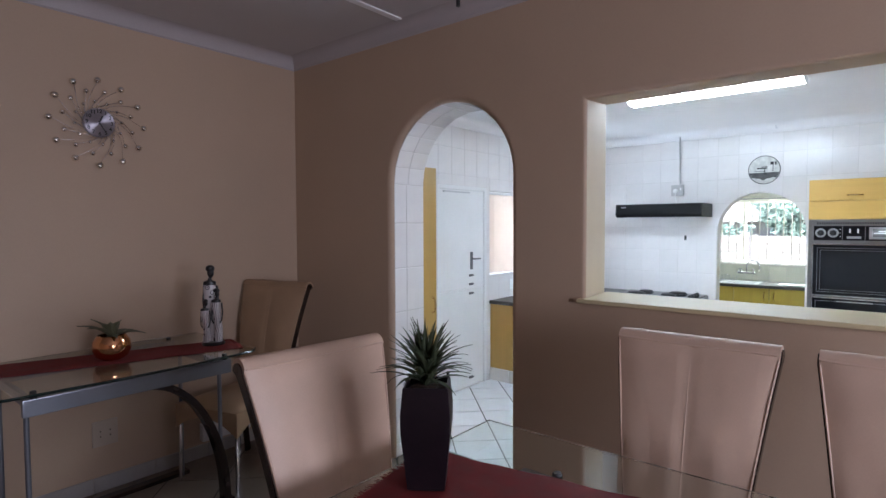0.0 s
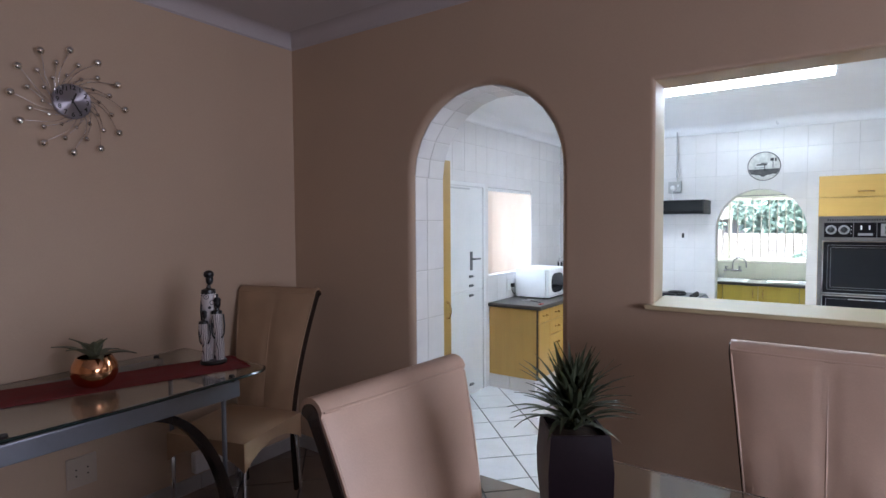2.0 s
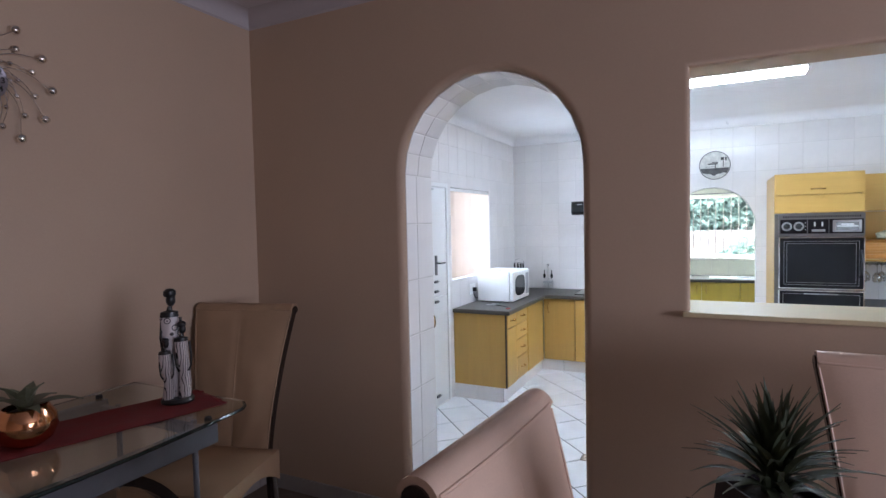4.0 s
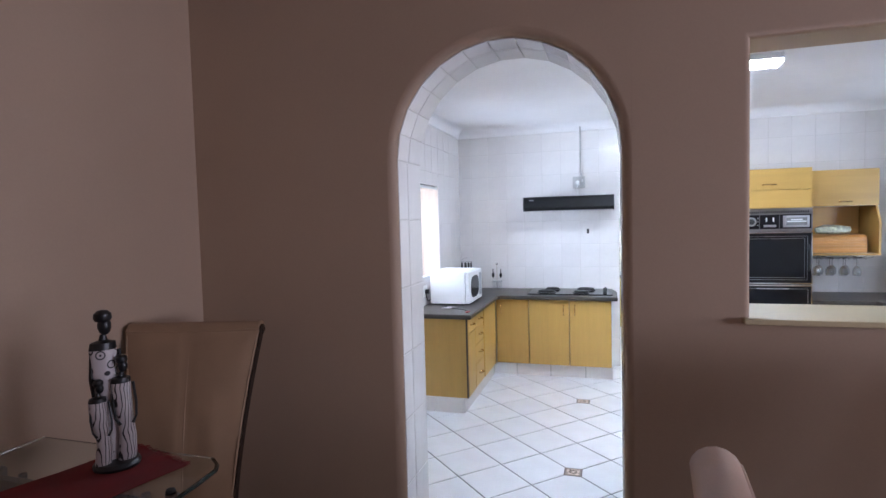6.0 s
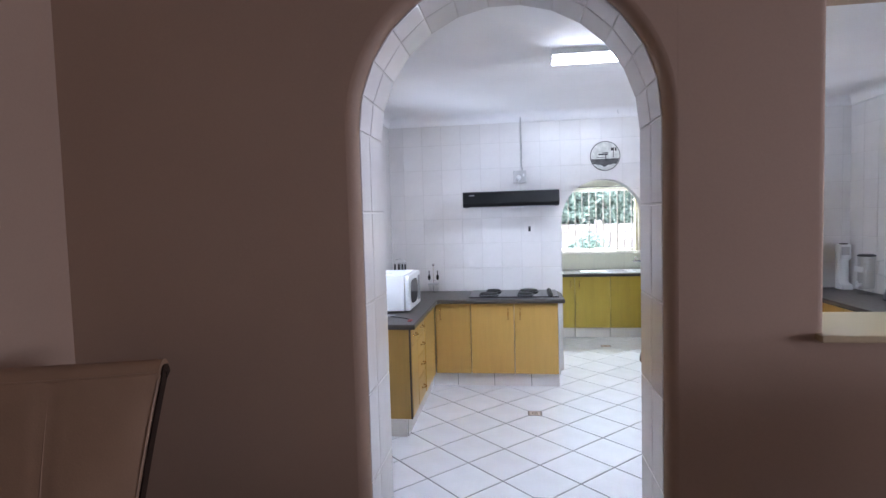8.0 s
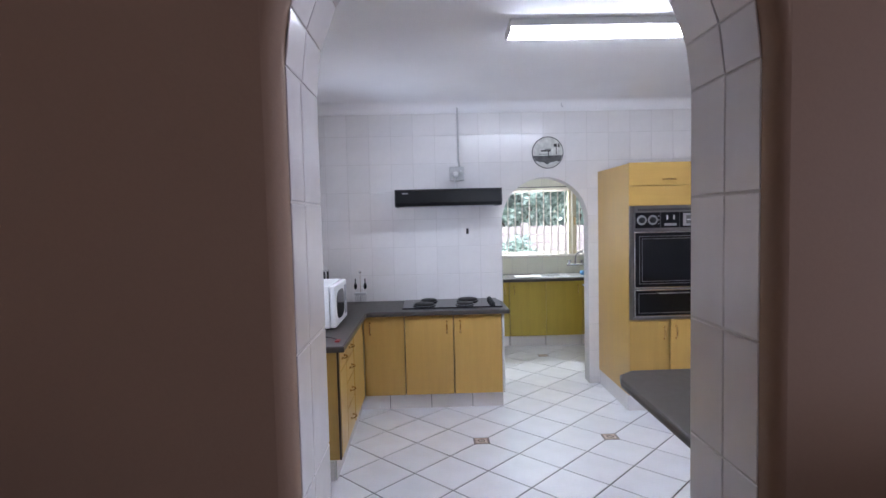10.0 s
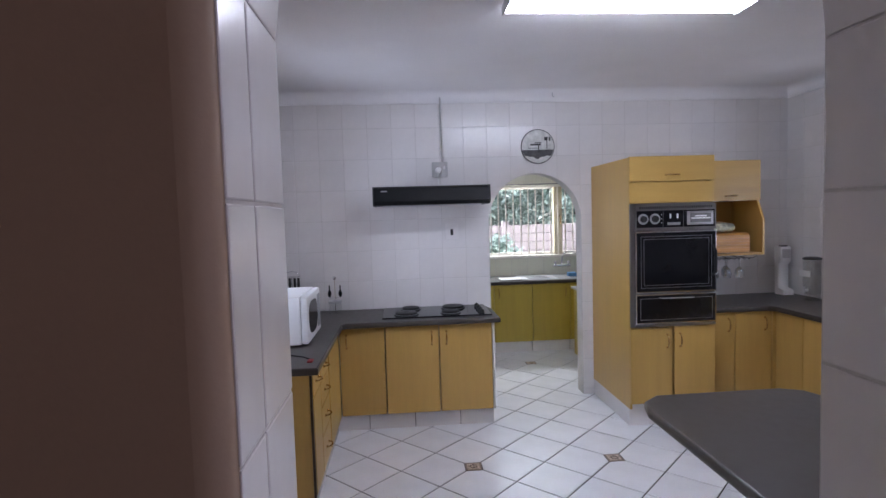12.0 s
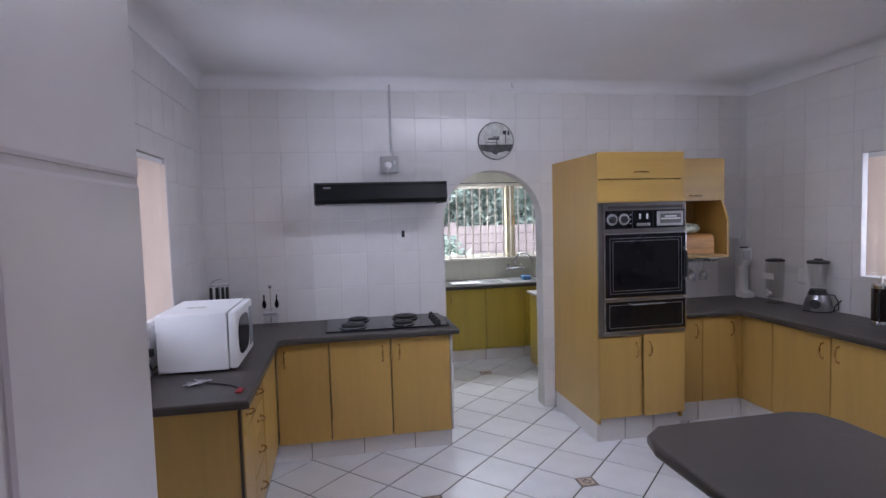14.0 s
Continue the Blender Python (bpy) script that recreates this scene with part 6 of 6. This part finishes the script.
# figurine of three robed figures
def robed(bm, c, h, w, d, robe):
    """Long robed figure: a plain sculpted column with shoulders, neck and head."""
    x, y, z = c
    prof_ = [(0.44, 0), (0.47, 0.06), (0.42, 0.22), (0.40, 0.36), (0.46, 0.50), (0.50, 0.62), (0.50, 0.74), (0.46, 0.785), (0.16, 0.80), (0.12, 0.835)]
    seg = 18
    rows = []
    for i, (r, t) in enumerate(prof_):
        sway = 0.006 * math.sin(7 * t)
        row = []
        for k in range(seg):
            a = 2 * math.pi * k / seg
            u, v = d * r * math.cos(a), w * r * math.sin(a) + sway
            row.append(bm.verts.new((x + u * 0.83 + v * 0.56, y - u * 0.56 + v * 0.83, z + h * t)))
        rows.append(row)
    for i, (A, B) in enumerate(zip(rows, rows[1:])):
        for k in range(seg):
            f = bm.faces.new((A[k], A[(k + 1) % seg], B[(k + 1) % seg], B[k]))
            f.material_index = 1 if i >= 6 else robe
    n1 = len(bm.faces)
    ball(bm, (x + 0.003, y, z + h * 0.895), h * 0.042, 12, 1.5)
    lathe(bm, (x - 0.002, y, z + h * 0.925), [(h * 0.046, 0), (h * 0.056, h * 0.02), (h * 0.052, h * 0.05), (h * 0.03, h * 0.07), (0, h * 0.075)], 12)
    for s in (-1, 1):
        p = [Vector((x + s * w * a * 0.56 + 0.83 * b, y + s * w * a * 0.83 - 0.56 * b, z + h * t)) for a, b, t in ((0.47, 0.004, 0.73), (0.56, 0.010, 0.55), (0.50, 0.024, 0.42), (0.30, 0.030, 0.36))]
        tube(bm, p, 0.006, 7, radii=[h * 0.014, h * 0.013, h * 0.011, h * 0.016])
    bm.faces.ensure_lookup_table()
    for f in bm.faces[n1:]:
        f.material_index = 1


def robe_cloth(name, curls):
    """White glaze with black brush lines: loose curls, or wavy upright stripes."""
    m = bpy.data.materials.new(name)
    m.use_nodes = True
    n, l = m.node_tree.nodes, m.node_tree.links
    b = n["Principled BSDF"]
    b.inputs["Roughness"].default_value = 0.4
    co = n.new("ShaderNodeTexCoord")
    r = n.new("ShaderNodeValToRGB")
    white, black = (0.60, 0.55, 0.54, 1), (0.015, 0.012, 0.014, 1)
    if curls:
        t = n.new("ShaderNodeTexVoronoi")
        t.inputs["Scale"].default_value = 27
        l.new(t.outputs["Distance"], r.inputs["Fac"])
        stops = ((0.0, black), (0.07, black), (0.10, white), (0.24, white), (0.27, black), (0.33, black), (0.36, white))
    else:
        t = n.new("ShaderNodeTexWave")
        t.bands_direction = "Y"
        for key, value in (("Scale", 42), ("Distortion", 5), ("Detail", 0.5), ("Detail Scale", 0.6)):
            t.inputs[key].default_value = value
        l.new(t.outputs["Fac"], r.inputs["Fac"])
        stops = ((0.0, black), (0.07, black), (0.20, white))
    l.new(co.outputs["Object"], t.inputs["Vector"])
    ramp = r.color_ramp
    ramp.elements[0].position, ramp.elements[0].color = stops[0]
    ramp.elements[1].position, ramp.elements[1].color = stops[-1]
    for p, c in stops[1:-1]:
        ramp.elements.new(p).color = c
    l.new(r.outputs["Color"], b.inputs["Base Color"])
    return m


SB = CZ + 0.0175
FXY = (-3.065, 1.572)
st = bmesh.new()
lathe(st, (FXY[0] + 0.012, FXY[1], SB), [(0, 0), (0.060, 0), (0.062, 0.008), (0.056, 0.018), (0, 0.018)], 24)
for f in st.faces:
    f.material_index = 1
robed(st, (FXY[0] - 0.012, FXY[1] + 0.002, SB + 0.016), 0.435, 0.070, 0.052, 0)
robed(st, (FXY[0] + 0.034, FXY[1] + 0.014, SB + 0.016), 0.305, 0.052, 0.042, 2)
robed(st, (FXY[0] + 0.004, FXY[1] - 0.038, SB + 0.016), 0.245, 0.045, 0.038, 2)
solo("figurine", st, [robe_cloth("white glaze with black curls", True), BLACK, robe_cloth("white glaze with black stripes", False)], "black and white figurine of three robed figures on a round base", "figurine")

# wall clock with beaded rays
def brushed_dial():
    m = material("spun steel dial", (0.36, 0.34, 0.38), 0.38, 1.0, vary=0.06, scale=9, bump=0.0)
    n, l = m.node_tree.nodes, m.node_tree.links
    t = n.new("ShaderNodeTangent")
    t.direction_type, t.axis = "RADIAL", "X"
    b = n["Principled BSDF"]
    b.inputs["Anisotropic"].default_value = 0.92
    b.inputs["Anisotropic Rotation"].default_value = 0.25
    l.new(t.outputs["Tangent"], b.inputs["Tangent"])
    return m


BEAD = material("silvered bead", (0.80, 0.77, 0.73), 0.09, 1.0, vary=0.04, bump=0.0)
ck = thing("wall_clock", (DX + 0.01, 1.17, 2.02), "round silver wall clock with curved wire rays and beads", "clock")
CC = Vector((DX + 0.03, 1.17, 2.25))


def on_wall(bm):
    bmesh.ops.transform(bm, matrix=Matrix.Translation(CC) @ pose(0, 0, 0, 0, 90, 0), verts=bm.verts[:])
    return bm


bm = bmesh.new()
lathe(bm, (0, 0, -0.024), [(0, 0), (0.075, 0), (0.080, 0.010), (0.080, 0.024), (0.076, 0.028), (0, 0.028)], 40)
dial = part("dial", on_wall(bm), brushed_dial(), ck)
for i in range(12):
    a0 = radians(30 * i)
    for tier, (rad, br_) in enumerate(((0.235, 0.0185), (0.175, 0.0132), (0.118, 0.0095))):
        a1 = a0 + tier * radians(11)
        bm = bmesh.new()
        pts = []
        for k in range(9):
            t = k / 8
            r = 0.06 + (rad - 0.06) * t
            a = a1 - 0.85 * (1 - t) ** 1.5
            pts.append(CC + Vector((-0.008 + 0.018 * math.sin(math.pi * t), r * math.sin(a), r * math.cos(a))))
        tube(bm, pts, 0.0013, 5)
        ray = part("ray", bm, CHROME, ck, "thin curved wire")
        bm = bmesh.new()
        ball(bm, pts[-1], br_, 12)
        part("bead", bm, BEAD, ray, "silver bead")
for h in range(1, 13):
    cu = bpy.data.curves.new("numeral", "FONT")
    cu.body, cu.size, cu.align_x, cu.align_y, cu.extrude, cu.offset = str(h), 0.029, "CENTER", "CENTER", 0.0004, 0.0006
    tmp = bpy.data.objects.new("numeral", cu)
    scene.collection.objects.link(tmp)
    me = bpy.data.meshes.new_from_object(tmp.evaluated_get(bpy.context.evaluated_depsgraph_get()))
    bpy.data.objects.remove(tmp)
    a = radians(30 * h)
    me.transform(Matrix.Translation(CC + Vector((0.0055, 0.062 * math.sin(a), 0.062 * math.cos(a))) - Vector(ck.location)) @ pose(0, 0, 0, 90, 0, 90))
    me.materials.append(BLACK_MATT)
    ob = new("numeral", me)
    ob.parent = dial
for a, l, w in ((radians(22), 0.040, 0.0036), (radians(150), 0.056, 0.0026)):
    bm = bmesh.new()
    d = Vector((0, math.sin(a), math.cos(a)))
    tube(bm, [CC + Vector((0.007, 0, 0)) - d * 0.010, CC + Vector((0.007, 0, 0)) + d * l], w, 6)
    part("hand", bm, BLACK_MATT, dial)

ws = thing("wall_socket", (DX + 0.006, 1.16, 0.43), "double wall socket below the console table, plate darkened for shade", "socket")
# white plate toned down to beige: the shadow below the console is in its colour
part("plate", bx(DX, DX + 0.010, 1.095, 1.225, 0.43, 0.575, 0.004), material("shaded socket plastic", (0.46, 0.38, 0.31), 0.4, vary=0.05), ws)
bm = bmesh.new()
for y in (1.135, 1.185):
    for z in (0.485, 0.515):
        ball(bm, (DX + 0.010, y, z), 0.004, 6)
part("pin_holes", bm, BLACK_MATT, ws)
solo("power_adapter_box", bx(DX + 0.012, DX + 0.060, 1.70, 2.04, 0.285, 0.40, 0.012, 3), WHITE, "white plastic trunking box low on the wall", "box")

# dining table
TZ = 0.955
tb = thing("dining_table", (-0.3, 1.15, DF), "large clear glass dining table on bentwood and silver base", "table")
X0, X1, Y0, Y1 = -1.20, 0.66, 0.66, 1.64
bm = bx(X0, X1, Y0, Y1, TZ + 0.002, TZ + 0.012)
gt = part("glass_top", bm, GLASS_T, tb, "clear glass top", smooth=False)
part("silver_beam", bx(-0.95, 0.35, 1.12, 1.18, TZ - 0.09, TZ - 0.012, 0.006), SILVER, tb)
for y in (0.88, 1.40):
    part("side_beam", bx(-0.92, 0.32, y - 0.02, y + 0.02, TZ - 0.075, TZ - 0.012, 0.005), SILVER, tb)
for x in (-0.80, 0.28):
    part("cross_rail", bx(x - 0.02, x + 0.02, 0.90, 1.38, TZ - 0.07, TZ - 0.03, 0.005), SILVER, tb)
    for y in (0.88, 1.40):
        bm = bmesh.new()
        lathe(bm, (x, y, TZ - 0.012), [(0, 0), (0.016, 0), (0.016, 0.012), (0, 0.012)], 14)
        lathe(bm, (x, y, TZ + 0.012), [(0, 0), (0.015, 0), (0.012, 0.007), (0, 0.008)], 14)
        part("glass_bolt", bm, BLACK_MATT, tb)
        bm = bmesh.new()
        tube(bm, [(x, y, DF), (x, y, TZ - 0.012)], 0.014, 12)
        part("post", bm, CHROME, tb, "thin chrome post")
for s in (-1, 1):
    bm = bmesh.new()
    rows = []
    for k in range(19):
        a = math.pi / 2 * k / 18
        x, z = -0.30 + s * (0.02 + 0.52 * math.sin(a)), DF + 0.02 + (TZ - 0.11 - DF) * math.cos(a)
        rows.append([bm.verts.new((x + s * math.sin(a) * d, 1.15 + dy, z + math.cos(a) * d)) for dy, d in ((-0.05, 0.02), (0.05, 0.02), (0.05, -0.02), (-0.05, -0.02))])
    for A, B in zip(rows, rows[1:]):
        for k in range(4):
            bm.faces.new((A[k], A[(k + 1) % 4], B[(k + 1) % 4], B[k]))
    bm.faces.new(rows[0])
    bm.faces.new(rows[-1])
    part("bentwood_arc", bm, DARKWOOD, tb, "black bentwood arc")
dr_ = runner("table_runner", -1.17, 0.45, 0.955, 1.31, TZ + 0.012, "dark red woven runner laid askew on the dining table", "x")
dr_.matrix_basis = Matrix.Translation((-1.12, 1.13, 0)) @ pose(0, 0, 0, 0, 0, 9.5) @ Matrix.Translation((1.12, -1.13, 0)) @ dr_.matrix_basis

# vase with spiky plant
VC, VZ = (-1.047, 1.125), TZ + 0.0175
vs_ = thing("tall_planter", (VC[0], VC[1], VZ), "tall dark plum square planter with a spiky artificial plant", "planter")
bm = bmesh.new()
rows = []
VT = math.radians(35)
for r, z in ((0.0, 0.0), (0.046, 0.0), (0.050, 0.004), (0.057, 0.075), (0.065, 0.155), (0.066, 0.205), (0.060, 0.274), (0.058, 0.278), (0.053, 0.277), (0.053, 0.262)):
    row = []
    for k in range(24):
        a = 2 * math.pi * k / 24
        ca, sa = math.cos(a), math.sin(a)
        m = max(abs(ca), abs(sa))
        q = 0.97
        rr = r * (q / m + (1 - q)) if r else 0.0001
        x, y = rr * ca, rr * sa
        row.append(bm.verts.new((VC[0] + x * math.cos(VT) - y * math.sin(VT), VC[1] + x * math.sin(VT) + y * math.cos(VT), VZ + z)))
    rows.append(row)
for A, B in zip(rows, rows[1:]):
    for k in range(24):
        bm.faces.new((A[k], A[(k + 1) % 24], B[(k + 1) % 24], B[k]))
bm.faces.new(rows[-1])
part("pot", bm, VASE, vs_)
bm = bmesh.new()
lathe(bm, (VC[0], VC[1], VZ + 0.2605), [(0.052, 0), (0.03, 0.010), (0, 0.014)], 16)
part("soil", bm, SOIL, vs_)
for k in range(105):
    bm = bmesh.new()
    t = k / 105
    blade(bm, (VC[0] + random.uniform(-0.014, 0.014), VC[1] + random.uniform(-0.014, 0.014), VZ + 0.272 + 0.045 * t), 2.399 * k, 0.62 + 0.85 * t + random.uniform(-0.18, 0.18), random.uniform(0.115, 0.165) * (1.0 if t < 0.8 else 0.9), random.uniform(0.0055, 0.0085), random.uniform(0.6, 1.5) * (1.05 - t) + random.uniform(0, 0.3), thick=0.0008)
    part("leaf", bm, LEAF, vs_)

pl = thing("pendant_light", (-1.36, 1.67, 2.46), "black pendant light hanging from the dining ceiling", "pendant light")
bm = bmesh.new()
tube(bm, [(-1.36, 1.67, DC), (-1.36, 1.67, 2.495)], 0.008, 10)
part("stem", bm, BLACK, pl)
bm = bmesh.new()
lathe(bm, (-1.36, 1.67, DC - 0.03), [(0, 0), (0.04, 0), (0.055, 0.03), (0, 0.03)], 24)
part("canopy", bm, BLACK, pl)


# ---- tiles, piece by piece ----
TILE_C = material("cream glazed wall tile", (0.80, 0.80, 0.68), 0.2, vary=0.03, scale=5, fine=24, bump=0.05, rand=0.03)
DECOS = [(-1.93, 3.98), (-1.93, 5.42), (-0.97, 5.42), (-0.97, 7.82)]
floor_tiles(floor_k, KL, KR, PB + 0.006, SY, 0.0, 0.48, -1.93, 5.42, TILE_F, DECOS)
floor_tiles(floor_d, DX, 3.0, -1.2, PB + 0.004, DF, 0.48, -2.15, 2.62, TILE_D, [])
tile_wall(wall_kf, 0, (0, KY, 0), KL, KR, 0.0, KC - 0.09, 0.2085, 0.264, [(BX0, BX1, -1, BS)], (BXC, BR, BS), TILE_W, -1.795, 0.06)
tile_wall(wall_kl, 90, (KL, 0, 0), PB, KY, 0.0, KC - 0.09, 0.2085, 0.264, [DOOR, WIN1], None, TILE_W, 2.75, 0.06, 0.0010)
tile_wall(wall_kr, -90, (KR, 0, 0), -KY, -PB, 0.0, KC - 0.09, 0.2085, 0.264, [(-WIN2[1], -WIN2[0], WIN2[2], WIN2[3])], None, TILE_W, -2.75, 0.06, 0.0016)
tile_wall(wall_sf, 0, (0, SY, 0), KL, KR, 0.86, KC - 0.02, 0.2085, 0.264, [WIN3], None, TILE_C, -1.795, 0.06)
# arch reveal: two columns of tiles up the sides and round the arch
def reveal(parent):
    t = 0.0025
    mids = [PY + RND - 0.004, 2.638, PB - 0.001]
    for s, x in ((1, AX0), (-1, AX1)):
        rows = [DF + 0.002] + [z for z in (0.26, 0.545, 0.83, 1.115, 1.40, 1.69) if z > DF + 0.05] + [AS]
        mids[1] = 2.622 if s == 1 else 2.638
        for a, b in zip(mids, mids[1:]):
            for c, d in zip(rows, rows[1:]):
                me = tile_mesh(b - a - 0.004, d - c - 0.005, t)
                me.materials.append(TILE_W)
                ob = new("tile", me)
                ob.parent = parent
                ob.matrix_local = Matrix.Translation((x, (a + b) / 2, (c + d) / 2)) @ pose(0, 0, 0, 0, 0, 90 * s)
    n = 13
    for k in range(n):
        a0, a1 = math.pi * k / n + 0.004, math.pi * (k + 1) / n - 0.004
        for a, b in zip(mids, mids[1:]):
            am = (a0 + a1) / 2
            w = 2 * AR * math.sin((a1 - a0) / 2)
            me = tile_mesh(b - a - 0.004, w, t)
            me.materials.append(TILE_W)
            ob = new("tile", me)
            ob.parent = parent
            c = Vector((AXC - AR * math.cos(am), (a + b) / 2, AS + AR * math.sin(am)))
            inward = Vector((math.cos(am), 0, -math.sin(am)))
            along = Vector((0, 1, 0))
            up = along.cross(-inward).normalized()
            m = Matrix((along, -inward, up)).transposed().to_4x4()
            m.translation = c + inward * (AR * (math.cos((a1 - a0) / 2) - 1) * -1 + 0.0)
            ob.matrix_local = m


reveal(partition)
# the small decorated inserts between the floor tiles
DECO = material("brown patterned insert", (0.44, 0.34, 0.27), 0.36, vary=0.9, scale=46, fine=120, bump=0.05)
DECO_R = material("insert border", (0.20, 0.15, 0.12), 0.36, vary=0.2)
for x, y in DECOS:
    ins = part("insert", bx(x - 0.054, x + 0.054, y - 0.054, y + 0.054, -0.003, -0.0006), DECO_R, floor_k, "dark bordered patterned tile", smooth=False)
    part("pattern", bx(x - 0.042, x + 0.042, y - 0.042, y + 0.042, -0.0006, 0.0004), DECO, ins, smooth=False)
    bm = bmesh.new()
    for k in range(8):
        a = radians(45 * k)
        box(bm, x + 0.022 * math.cos(a) - 0.006, x + 0.022 * math.cos(a) + 0.006, y + 0.022 * math.sin(a) - 0.006, y + 0.022 * math.sin(a) + 0.006, 0.0004, 0.0009)
    part("motif", bm, TILE_D, ins, smooth=False)
